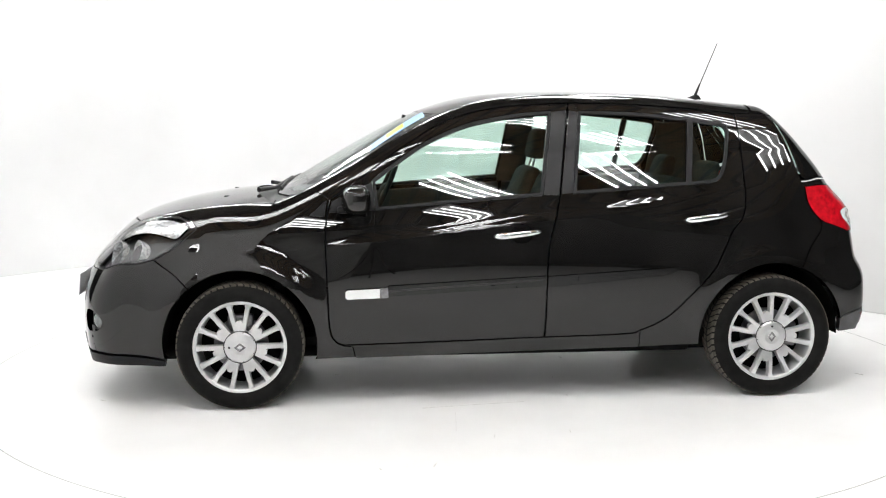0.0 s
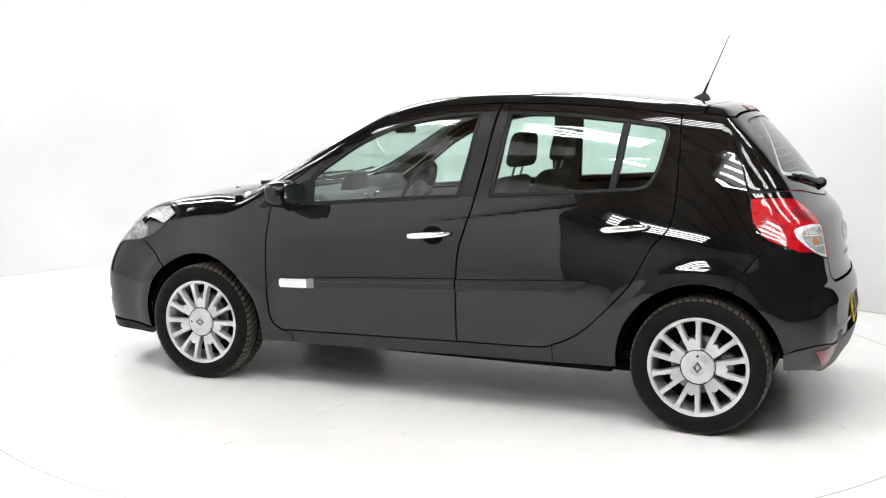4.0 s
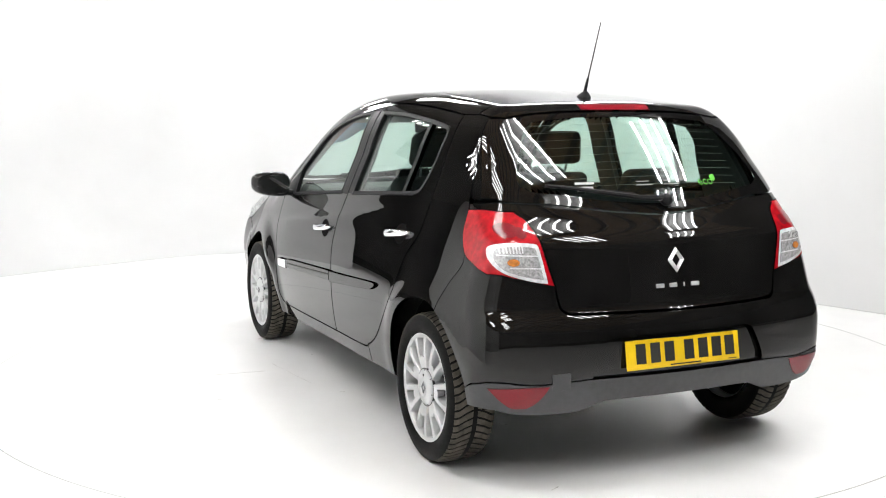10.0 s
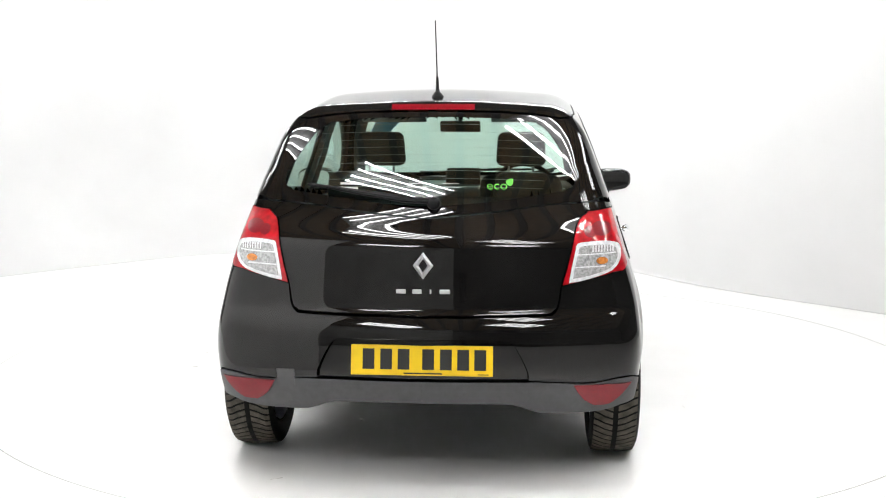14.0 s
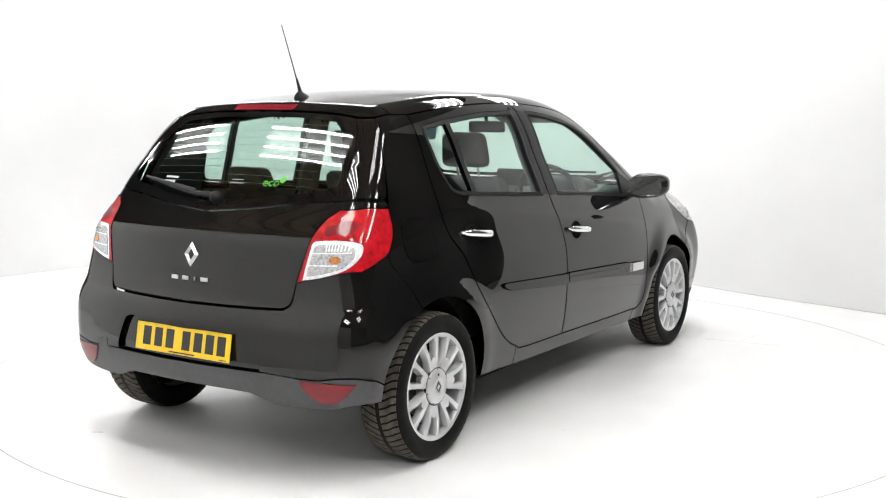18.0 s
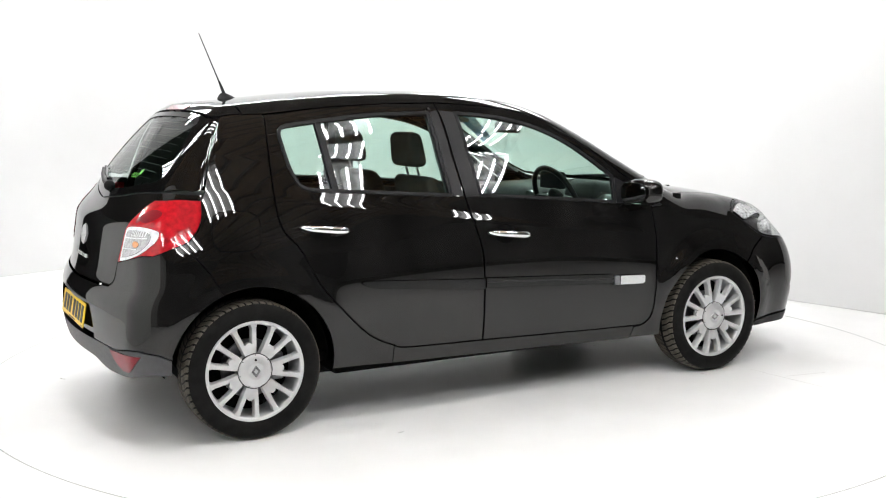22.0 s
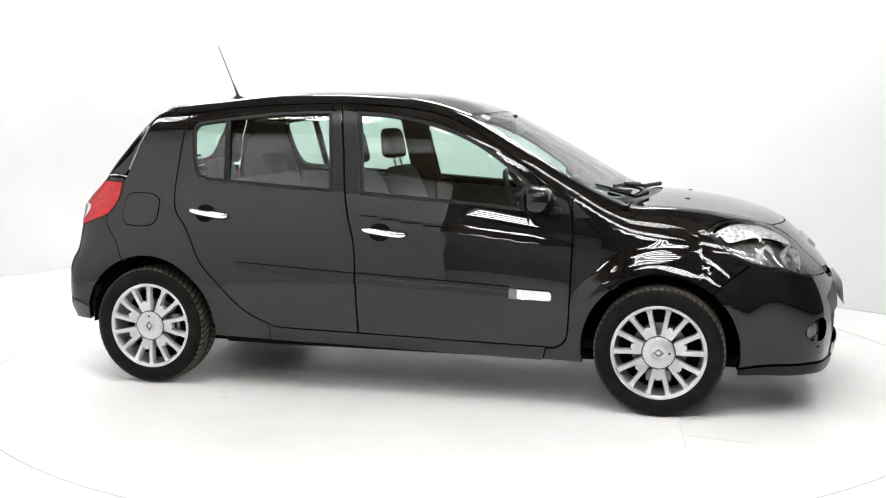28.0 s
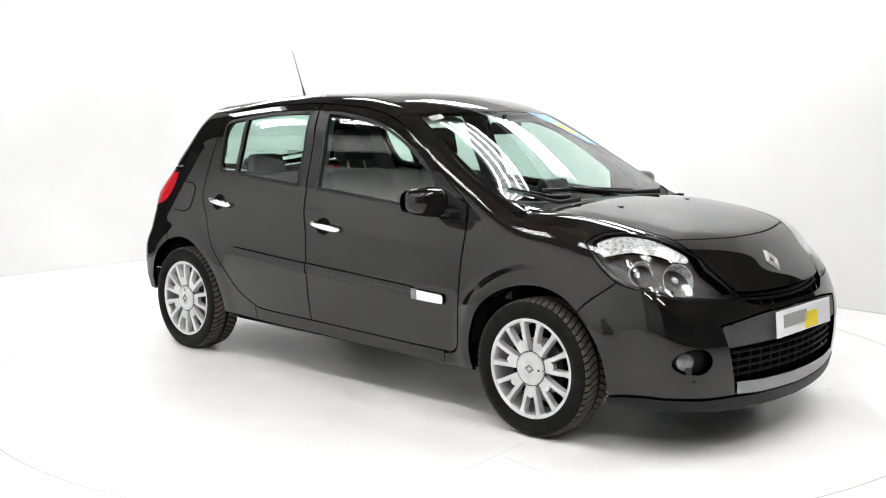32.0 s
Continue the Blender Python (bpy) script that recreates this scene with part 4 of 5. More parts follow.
# front bumper
ARCH_F = arch(0, 50, -12)
FB_LOW = join(path("s", [(1.475, 0.232), (1.55, 0.246), (1.65, 0.255)]), path("f", [(0.735, 0.257), (0.683, 0.261), (0.60, 0.256), (0.45, 0.25)]))
fog_hole = path("f", [(0.665 + 0.068 * math.cos(a), 0.414 + 0.050 * math.sin(a)) for a in np.linspace(0, 6.2832, 33)], 1)[:-1]
FB = join(HOOD_FRONT[::-1], path("t", [(1.618, 0.495), (1.67, 0.475), (1.722, 0.447)], 3), HL_TIP, HL_REAR[:9], path("s", [(1.52, 0.712), (1.48, 0.68), (1.417, 0.634), (1.356, 0.575)]), ARCH_F, FB_LOW,
          path("f", [(0.45, 0.25), (0.47, 0.32), (0.505, 0.45), (0.535, 0.545)], 4), path("f", [(0.535, 0.545), (0.40, 0.562), (0.265, 0.575), (0.0, 0.580)]), path("f", [(0.0, 0.580), (0.0, 0.604)], 3),
          path("f", [(0.0, 0.604), (0.2, 0.602), (0.31, 0.609), (0.345, 0.622)]), path("f", [(0.345, 0.622), (0.41, 0.655), (0.40, 0.668), (0.33, 0.658), (0.2, 0.653), (0.0, 0.651)]), path("f", [(0.0, 0.651), (0.0, 0.845)], 10), path("t", [(1.694, 0.0), (1.70, 0.0)], 2))
nose = skin("front_bumper", FB, (-0.62, -0.52, -0.58), PAINT, car, "black front bumper with a smiling grille slot", both=True, flange=0.03, holes=[fog_hole], edge=PAINT)
# near-black sheets close both openings and stand in for the shade inside
for nm, pts, mat, lift, lab in (("grille_shade_sheet", [(0.0, 0.60), (0.40, 0.60), (0.46, 0.68), (0.0, 0.67)], DARK, -0.035, "near-black sheet for the shade in the grille opening"), ("lower_shade_sheet", [(0.0, 0.24), (0.52, 0.24), (0.56, 0.56), (0.0, 0.59)], DARK, -0.05, "near-black sheet for the shade in the lower air opening")):
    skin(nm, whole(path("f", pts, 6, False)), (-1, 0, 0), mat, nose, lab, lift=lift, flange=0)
for s in (1, -1):
    q = path("f", [(0.665 + 0.085 * math.cos(a), 0.414 + 0.066 * math.sin(a)) for a in np.linspace(0, 6.2832, 33)], 1)[:-1]
    recess = skin("fog_recess", q, (-0.8, -0.6, 0), INKGLOSS, nose, "dark oval fog lamp recess", lift=-0.03, flange=0, gap=0, flip=s < 0)
    p = cast(np.array([[1.807, 0.695, 0.412]]), (-0.85, -0.5, 0))
    p[0] += normal(p)[0] * -0.022
    c, aim = p[0] * (1, s, 1), Vector(normal(p)[0] * (1, s, 1)).to_track_quat("Z", "Y").to_matrix().to_4x4()
    bm = lathe([(0.0405, -0.01), (0.0405, 0.004), (0.038, 0.0065), (0.035, 0.004)], 32, "z")
    bmesh.ops.transform(bm, matrix=Matrix.Translation(c) @ aim, verts=bm.verts[:])
    fog = part("fog_lamp", bm, BLACK, nose, "round fog lamp", angle=50)
    bm = lathe([(0.036, 0.003), (0.028, 0.006), (0.016, 0.008), (0.0005, 0.009)], 28, "z")
    bmesh.ops.transform(bm, matrix=Matrix.Translation(c) @ aim, verts=bm.verts[:])
    part("fog_lens", bm, FOG, fog, "pale glass fog lens", angle=60)
for k, z in enumerate((0.615, 0.632)):
    q = cast(np.array([[2, -0.36 + 0.036 * i, z + 0.10 * ((i - 10) / 10) ** 2 * 0.18] for i in range(21)]), (-1, 0, 0)) - np.array([0.022, 0, 0])
    part("grille_bar", tube(q, 0.006, 6), BLACK, nose)
for k in range(4):
    z = 0.335 + k * 0.031
    q = cast(np.array([[2, -0.47 + 0.047 * i, z] for i in range(21)]), (-1, 0, 0)) - np.array([0.022, 0, 0])
    part("grille_bar", tube(q, 0.005, 6), BLACK, nose)
for k in range(13):
    y = -0.42 + 0.07 * k
    q = cast(np.array([[2, y, 0.315 + 0.028 * i] for i in range(5)]), (-1, 0, 0)) - np.array([0.03, 0, 0])
    part("grille_upright", tube(q, 0.004, 6), BLACK, nose)
carrier = path("f", [(0.0, 0.578), (0.265, 0.573), (0.40, 0.560), (0.533, 0.543), (0.508, 0.452), (0.3, 0.455), (0.0, 0.458)], 6, False)
skin("plate_carrier", carrier, (-1, -0.2, 0), GREYP, nose, "dark grey plate carrier", both=True, lift=-0.004, flange=0.01)
chrome = path("f", [(0.0, 0.300), (0.3, 0.305), (0.462, 0.315), (0.448, 0.255), (0.3, 0.243), (0.0, 0.238)], 6, False)
skin("chin_strip", chrome, (-1, -0.2, 0), STRIP, nose, "satin silver chin strip", both=True, lift=0.004, flange=0.02)
lip = join(path("s", [(1.475, 0.200), (1.475, 0.230), (1.55, 0.244), (1.65, 0.253)], 4, False), path("f", [(0.735, 0.255), (0.683, 0.258), (0.60, 0.253), (0.45, 0.247), (0.3, 0.241), (0.0, 0.236)]), path("f", [(0.0, 0.236), (0.0, 0.178)], 4), path("f", [(0.0, 0.178), (0.3, 0.182), (0.5, 0.19), (0.66, 0.205)]))
skin("front_lip", lip, (-0.75, -0.65, 0), BLACK, nose, "black plastic lower lip", both=True, lift=0.003, flange=0.03)

# rear bumper
RB = join(path("r", [(0.0, 0.650), (0.224, 0.652), (0.44, 0.656), (0.478, 0.664), (0.498, 0.69), (0.508, 0.76)]), TL_LOW[::-1], TL_FRONT[::-1][:17], RB_GAP, arch(1, 112, 167), path("s", [(-1.80, 0.384), (-1.85, 0.41)], 4), path("r", [(0.77, 0.428), (0.716, 0.427), (0.605, 0.413), (0.39, 0.424)]),
          path("r", [(0.39, 0.424), (0.385, 0.46), (0.345, 0.54), (0.315, 0.568), (0.25, 0.574), (0.0, 0.575)]), path("r", [(0.0, 0.575), (0.0, 0.650)], 5))
rear = skin("rear_bumper", RB, (0.72, -0.69, -0.05), PAINT, car, "black rear bumper", both=True, flange=0.02, gap=0.0012, edge=PAINT)
skin("plate_recess", path("r", [(0.0, 0.59), (0.34, 0.585), (0.42, 0.42), (0.0, 0.42)], 6, False), (1, 0, 0), PAINT, rear, "black number plate recess", both=True, lift=-0.018, flange=0)
val = join(path("s", [(-1.80, 0.380), (-1.85, 0.405)], 4), path("r", [(0.77, 0.424), (0.716, 0.423), (0.605, 0.409), (0.39, 0.420), (0.0, 0.421)]), path("r", [(0.0, 0.421), (0.0, 0.335)], 4), path("r", [(0.0, 0.335), (0.28, 0.333), (0.345, 0.326), (0.40, 0.305), (0.448, 0.293), (0.55, 0.29), (0.62, 0.292), (0.68, 0.300), (0.735, 0.316)]), path("s", [(-1.87, 0.320), (-1.80, 0.316)], 3))
skin("rear_valance", val, (0.72, -0.69, 0.1), GREYP, rear, "dark grey textured lower bumper", both=True, lift=0.001, flange=0.03, gap=0.0008)
for flip in (False, True):
    rf = join(path("r", [(0.770, 0.403), (0.66, 0.404), (0.555, 0.404)]), path("r", [(0.555, 0.404), (0.574, 0.372), (0.600, 0.342), (0.632, 0.322)]), path("r", [(0.632, 0.322), (0.685, 0.326), (0.730, 0.358), (0.770, 0.403)]))
    skin("reflector", rf, (0.85, -0.5, 0), REDDARK, rear, "red reflector", lift=0.004, flange=0.004, gap=0, h=0.02, flip=flip)
cover = path("r", [(0.55, 0.45), (0.475, 0.453), (0.475, 0.385), (0.545, 0.381), (0.55, 0.45)], 6, False)
skin("towing_cover", cover[:-1], (1, -0.2, 0), GREYP, rear, "square towing eye cover", edge=DARK, lift=0.0014, flange=0.002, gap=0.002)


# ---- wheels ----
def wheel():
    e = new("wheel")
    e.parent = car
    tagged(e, "silver multi-spoke alloy wheel with a worn black tyre")
    prof = [(0.205, 0.075), (0.222, 0.088), (0.245, 0.0975), (0.268, 0.096), (0.287, 0.088), (0.2965, 0.076), (0.299, 0.06), (0.2995, 0.0), (0.299, -0.06), (0.2965, -0.076), (0.287, -0.088), (0.245, -0.0975), (0.21, -0.08)]
    tyre = part("tyre", lathe(prof, 72), RUBBER, e, "black rubber tyre", angle=60)
    # tread: slanting ribs with grooves between, dusty brown
    bm = bmesh.new()
    for i in range(60):
        a0 = 6.28318 * i / 60
        for s in (-1, 1):
            pts = []
            for w0, da in ((0.010, 0.0), (0.040, 0.035), (0.066, 0.085), (0.084, 0.10)):
                r = 0.3012 - (0.0 if w0 < 0.06 else (w0 - 0.06) * 0.28)
                pts.append((w0 * s, a0 + da, r))
            for (w0, a, r), (w1, b, r2) in zip(pts, pts[1:]):
                d = 0.074
                vs = [bm.verts.new((rr * math.cos(q), w, rr * math.sin(q))) for w, q, rr in ((w0, a, r), (w1, b, r2), (w1, b + d, r2), (w0, a + d, r))]
                vi = [bm.verts.new((v.co.x * 0.985, v.co.y, v.co.z * 0.985)) for v in vs]
                bm.faces.new(vs)
                for k in range(4):
                    bm.faces.new((vs[k], vs[(k + 1) % 4], vi[(k + 1) % 4], vi[k]))
    tr = part("tread", bm, TREAD, e, "dusty tread blocks", smooth=False)
    # rim: wide flat lip, barrel
    part("rim", lathe([(0.214, 0.066), (0.2195, 0.078), (0.2215, 0.0835), (0.219, 0.0855), (0.2125, 0.0855), (0.2045, 0.0830), (0.2025, 0.0800), (0.1985, 0.06), (0.197, 0.03), (0.19, -0.03), (0.192, -0.07), (0.2, -0.08)], 84), SILVER, e, "silver alloy rim", angle=50)
    # seven forked spokes, each two arms joined by a web at the hub
    for i in range(7):
        base = radians(102 + i * 360 / 7)
        for s in (-1, 1):
            bm = bmesh.new()
            rows = []
            for t in np.linspace(0, 1, 8):
                r = 0.062 + (0.2055 - 0.062) * t
                a = base + s * math.asin((0.0125 + 0.0332 * t) / r)
                half = 0.0116 - 0.0008 * t + 0.007 * max(0, t - 0.88) / 0.12
                y = 0.0755 + 0.0095 * math.sin(math.pi * t * 0.75) - 0.0005 * t
                dirn, perp = Vector((math.cos(a), 0, math.sin(a))), Vector((-math.sin(a), 0, math.cos(a)))
                row = []
                for o, dy in ((-1.12, -0.03), (-1.0, -0.005), (-0.78, 0.0), (0.78, 0.0), (1.0, -0.005), (1.12, -0.03)):
                    v = dirn * r + perp * half * o
                    row.append(bm.verts.new((v.x, y + dy, v.z)))
                rows.append(row)
            for r0, r1 in zip(rows, rows[1:]):
                for k in range(5):
                    bm.faces.new((r0[k], r0[k + 1], r1[k + 1], r1[k]))
                bm.faces.new((r0[5], r0[0], r1[0], r1[5]))
            part("spoke", bm, SILVER, e, angle=40)
        d, q = Vector((math.cos(base), 0, math.sin(base))), Vector((-math.sin(base), 0, math.cos(base)))
        bm = bmesh.new()
        top = [bm.verts.new(d * r + q * w + Vector((0, y, 0))) for r, w, y in ((0.062, -0.020, 0.0758), (0.062, 0.020, 0.0758), (0.116, 0.018, 0.0830), (0.128, 0.007, 0.0838), (0.128, -0.007, 0.0838), (0.116, -0.018, 0.0830))]
        low = [bm.verts.new(v.co - Vector((0, 0.025, 0))) for v in top]
        bm.faces.new(top)
        for k in range(6):
            bm.faces.new((top[k], top[(k + 1) % 6], low[(k + 1) % 6], low[k]))
        part("spoke_web", bm, SILVER, e, smooth=False)
    # hub and centre cap
    part("hub", lathe([(0.0005, 0.070), (0.066, 0.070), (0.074, 0.064), (0.076, 0.05), (0.075, 0.03), (0.0005, 0.03)], 56), SILVER, e, angle=40)
    bm = lathe([(0.0005, 0.0885), (0.026, 0.0885), (0.033, 0.0920), (0.038, 0.0922), (0.043, 0.0895), (0.060, 0.0875), (0.070, 0.0835), (0.0735, 0.080), (0.074, 0.066)], 56)
    part("cap_groove", lathe([(0.0735, 0.0775), (0.0770, 0.0795), (0.0785, 0.0765), (0.0785, 0.070)], 56), GREYP, e, "grey groove round the cap")
    cap = part("centre_cap", bm, SILVER, e, "silver centre cap with a diamond emblem", angle=50)
    part("cap_emblem", diamond(0.021, 0.027, 0.004, 0.0930), STEEL, cap)
    bm = bmesh.new()
    bmesh.ops.create_cone(bm, cap_ends=True, segments=16, radius1=0.0055, radius2=0.0055, depth=0.003, matrix=pose(0.0, 0.0885, -0.050, 90))
    part("cap_hole", bm, INK, cap)
    for i in range(7):
        a = radians(90 + (i + 0.5) * 360 / 7)
        part("cap_notch", box(-0.012, -0.002, -0.002, 0.012, 0.002, 0.002, 0, Matrix.Translation((0.067 * math.cos(a), 0.082, 0.067 * math.sin(a))) @ Matrix.Rotation(-a, 4, "Y") @ Matrix.Diagonal((0.5, 1, 1, 1))), GREYP, cap)
    part("brake_disc", lathe([(0.05, 0.012), (0.128, 0.012), (0.128, -0.008), (0.05, -0.008)], 48), STEEL, e, "steel brake disc", angle=40)
    part("brake_caliper", box(0.085, -0.02, -0.06, 0.145, 0.035, 0.06, 0.01), STEEL, e)
    # near-black disc stands in for the shade behind the spokes
    part("wheel_shade_disc", lathe([(0.001, -0.03), (0.195, -0.03)], 40), DARK, e)
    return e


def diamond(w, h, t, y):
    """An upright diamond ring facing +y."""
    bm = bmesh.new()
    o, i = [(0, h), (w, 0), (0, -h), (-w, 0)], [(0, h * 0.5), (w * 0.45, 0), (0, -h * 0.5), (-w * 0.45, 0)]
    vo, vi, vb = [bm.verts.new((x, y - t, z)) for x, z in o], [bm.verts.new((x, y - t, z)) for x, z in i], [bm.verts.new((x * 0.72, y, z * 0.72)) for x, z in o]
    for k in range(4):
        j = (k + 1) % 4
        bm.faces.new((vo[k], vo[j], vb[j], vb[k]))
        bm.faces.new((vb[k], vb[j], vi[j], vi[k]))
    return bm


w0 = wheel()
w0.matrix_basis = pose(1.126, 0.733, 0.300, 0, -90, 0)
copy_thing(w0, pose(-1.449, 0.733, 0.300, 0, 180, 0))
copy_thing(w0, pose(1.126, -0.733, 0.300, 0, 90, 180))
copy_thing(w0, pose(-1.449, -0.733, 0.300, 0, 180, 180))

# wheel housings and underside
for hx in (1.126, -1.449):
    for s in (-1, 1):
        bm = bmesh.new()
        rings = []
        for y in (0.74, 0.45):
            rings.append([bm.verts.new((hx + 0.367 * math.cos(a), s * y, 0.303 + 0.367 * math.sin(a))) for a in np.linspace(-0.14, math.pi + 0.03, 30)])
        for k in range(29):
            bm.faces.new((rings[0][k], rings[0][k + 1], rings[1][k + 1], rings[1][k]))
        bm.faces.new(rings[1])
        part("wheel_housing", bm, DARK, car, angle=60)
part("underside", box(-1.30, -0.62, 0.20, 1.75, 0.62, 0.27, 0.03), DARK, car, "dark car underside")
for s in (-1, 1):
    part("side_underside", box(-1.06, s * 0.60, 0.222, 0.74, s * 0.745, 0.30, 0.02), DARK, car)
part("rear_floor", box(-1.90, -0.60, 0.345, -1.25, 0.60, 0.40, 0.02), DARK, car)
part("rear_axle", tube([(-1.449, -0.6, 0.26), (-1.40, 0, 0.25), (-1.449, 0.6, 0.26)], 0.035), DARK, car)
bm = bmesh.new()
bmesh.ops.create_cone(bm, cap_ends=True, segments=24, radius1=0.08, radius2=0.08, depth=0.45, matrix=pose(-1.70, -0.2, 0.345, 90, 0, 0))
part("silencer", bm, DARK, car)

# ---- emblems, plates, wipers, aerial ----
def on_body(x, y, z, d):
    p = cast(np.array([[x, y, z]], float), d)
    return p[0], normal(p)[0]


def frame_at(p, n, up=(0, 0, 1)):
    """Axes at a place: y out of the surface, z up along it."""
    n = Vector(n).normalized()
    r = Vector(up).cross(n).normalized() * -1
    u = n.cross(r) * -1
    m = Matrix.Identity(4)
    m.col[0][:3], m.col[1][:3], m.col[2][:3], m.col[3][:3] = r, n, r.cross(n), p
    return m


p, n = on_body(-2, 0, 0.838, (1, 0, 0))
bm = diamond(0.038, 0.050, 0.012, 0.012)
bmesh.ops.transform(bm, matrix=frame_at(p, n), verts=bm.verts[:])
part("rear_emblem", bm, SILVER, gate, "chrome diamond emblem", smooth=False)
p, n = on_body(1.815, 0, 2, (0, 0, -1))
bm = diamond(0.044, 0.060, 0.012, 0.012)
bmesh.ops.transform(bm, matrix=frame_at(p, n), verts=bm.verts[:])
part("front_emblem", bm, SILVER, nose, "chrome diamond emblem", smooth=False)
# bright bars in place of the model lettering
for y0, y1 in ((0.098, 0.062), (0.038, 0.004), (-0.026, -0.032), (-0.062, -0.1)):
    p, n = on_body(-2, (y0 + y1) / 2, 0.744, (1, 0, 0))
    part("letter_bar", box(-abs(y0 - y1) / 2, 0, -0.008, abs(y0 - y1) / 2, 0.005, 0.008, 0.002, frame_at(p, n)), SILVER, gate)


def plate(parent, m, base, bars, label):
    pl = part("number_plate", box(-0.26, -0.003, -0.0555, 0.26, 0.003, 0.0555, 0.003, m), base, parent, label)
    for x0, x1, z0, z1, mat in bars:
        part("plate_bar", box(x0, 0.003, z0, x1, 0.0045, z1, 0, m), mat, pl, smooth=False)
    return pl


rear_bars = [(x - 0.0215, x + 0.0215, -0.034, 0.041, INK) for x in (0.195, 0.130, 0.066, -0.024, -0.089, -0.152, -0.214)] + [(-0.075, 0.065, -0.050, -0.045, INK), (-0.245, -0.205, -0.050, -0.047, INK)]
m = Matrix.Translation((-2.042, 0, 0.498)) @ Matrix.Rotation(radians(90), 4, "Z") @ Matrix.Rotation(radians(10), 4, "X")
plate(rear, m, YELLOW, rear_bars, "yellow rear number plate with dark bars")
m = Matrix.Translation((1.974, 0, 0.522)) @ Matrix.Rotation(radians(-90), 4, "Z") @ Matrix.Rotation(radians(5), 4, "X")
fp = plate(nose, m, WHITEP, [(-0.02, 0.20, -0.02, 0.035, GREYINK), (-0.125, 0.0, -0.05, 0.02, YELST)], "white show plate with grey and yellow blocks")

# rear wiper
q = [on_body(-2, y, z, (1, 0, 0)) for y, z in ((-0.02, 1.055), (0.08, 1.058), (0.25, 1.082), (0.40, 1.105))]
part("rear_wiper", tube([p + n * 0.020 for p, n in q], 0.013, 8, 0.006), BLACK, gate, "black rear wiper")
q = [on_body(-2, y, z, (1, 0, 0)) for y, z in ((0.10, 1.075), (0.25, 1.092), (0.46, 1.115))]
part("wiper_blade", tube([p + n * 0.010 for p, n in q], 0.007, 6), BLACK, gate)
p, n = on_body(-2, -0.03, 1.05, (1, 0, 0))
bm = bmesh.new()
bmesh.ops.create_uvsphere(bm, u_segments=16, v_segments=10, radius=0.026, matrix=Matrix.Translation(p + n * 0.014))
part("wiper_cap", bm, BLACK, gate)
# front wipers
for pts, blade in ((((1.06, 0.30), (0.98, 0.12), (0.905, -0.22)), ((0.95, 0.22), (0.925, -0.05), (0.87, -0.42))), (((1.03, -0.33), (0.97, -0.42), (0.86, -0.545)), ((0.945, -0.30), (0.91, -0.42), (0.80, -0.58)))):
    q = [on_body(x, y, 2, (0, 0, -1)) for x, y in pts]
    arm = part("wiper_arm", tube([p + n * (0.018 - 0.003 * i) for i, (p, n) in enumerate(q)], 0.012, 8, 0.007), BLACK, car, "black windscreen wiper")
    q = [on_body(x, y, 2, (0, 0, -1)) for x, y in blade]
    part("wiper_blade", tube([p + n * 0.008 for p, n in q], 0.007, 6), BLACK, arm)
# aerial
bm = bmesh.new()
bmesh.ops.create_uvsphere(bm, u_segments=24, v_segments=14, radius=1)
for v in bm.verts:
    x, y, z = v.co
    k = max(z, 0)
    v.co = (-1.285 - 0.052 * x * (1 - 0.45 * k) - 0.022 * k, 0.030 * y * (1 - 0.5 * k), 1.452 + 0.034 * k + min(z, 0) * 0.01)
part("aerial_foot", bm, BLACK, car, "black aerial foot on the roof", angle=60)
part("aerial_spring", tube([(-1.300, 0, 1.475), (-1.325, 0, 1.54)], 0.009, 8, 0.005), BLACK, car)
part("aerial_mast", tube([(-1.322, 0, 1.53), (-1.418, 0, 1.765)], 0.0032, 6, 0.0022), BLACK, car, "thin black aerial")

# door mirrors
for s in (1, -1):
    bm = bmesh.new()
    bmesh.ops.create_uvsphere(bm, u_segments=28, v_segments=18, radius=1)
    for v in bm.verts:
        x, y, z = v.co
        k = lambda a, e: math.copysign(abs(a) ** e, a)
        x, y, z = k(x, 0.75), k(y, 0.62), k(z, 0.66)
        v.co = (0.572 + (0.072 if x > 0 else 0.062) * x * (1 - 0.15 * y), s * (0.886 + 0.108 * y), 0.992 + 0.067 * z * (1 - 0.12 * y) + 0.006 * y)
    shell = part("door_mirror", bm, PAINT, car, "glossy black door mirror", angle=80)
    bm = bmesh.new()
    ring = [bm.verts.new((0.4995 + 0.004 * math.cos(a), s * (0.886 + 0.092 * math.copysign(abs(math.cos(a)) ** 0.6, math.cos(a))), 0.992 + 0.053 * math.copysign(abs(math.sin(a)) ** 0.6, math.sin(a)))) for a in np.linspace(0, 6.2832, 33)[:-1]]
    bm.faces.new(ring)
    part("mirror_glass", bm, MIRROR, shell, "mirror glass", smooth=False)
    part("mirror_foot", box(0.53, s * 0.735, 0.925, 0.665, s * 0.83, 0.955, 0.012), BLACK, shell, "black mirror foot")

# ---- inside ----
def soft_block(name, pts, mat, parent, label="", bevel=0.03):
    """A rounded block through eight corners: lower four, upper four."""
    bm = bmesh.new()
    v = [bm.verts.new(p) for p in pts]
    for f in ((3, 2, 1, 0), (4, 5, 6, 7), (0, 1, 5, 4), (1, 2, 6, 5), (2, 3, 7, 6), (3, 0, 4, 7)):
        bm.faces.new([v[k] for k in f])
    bmesh.ops.bevel(bm, geom=bm.edges[:], offset=bevel, segments=4, profile=0.5, affect="EDGES")
    return part(name, bm, mat, parent, label, angle=60)


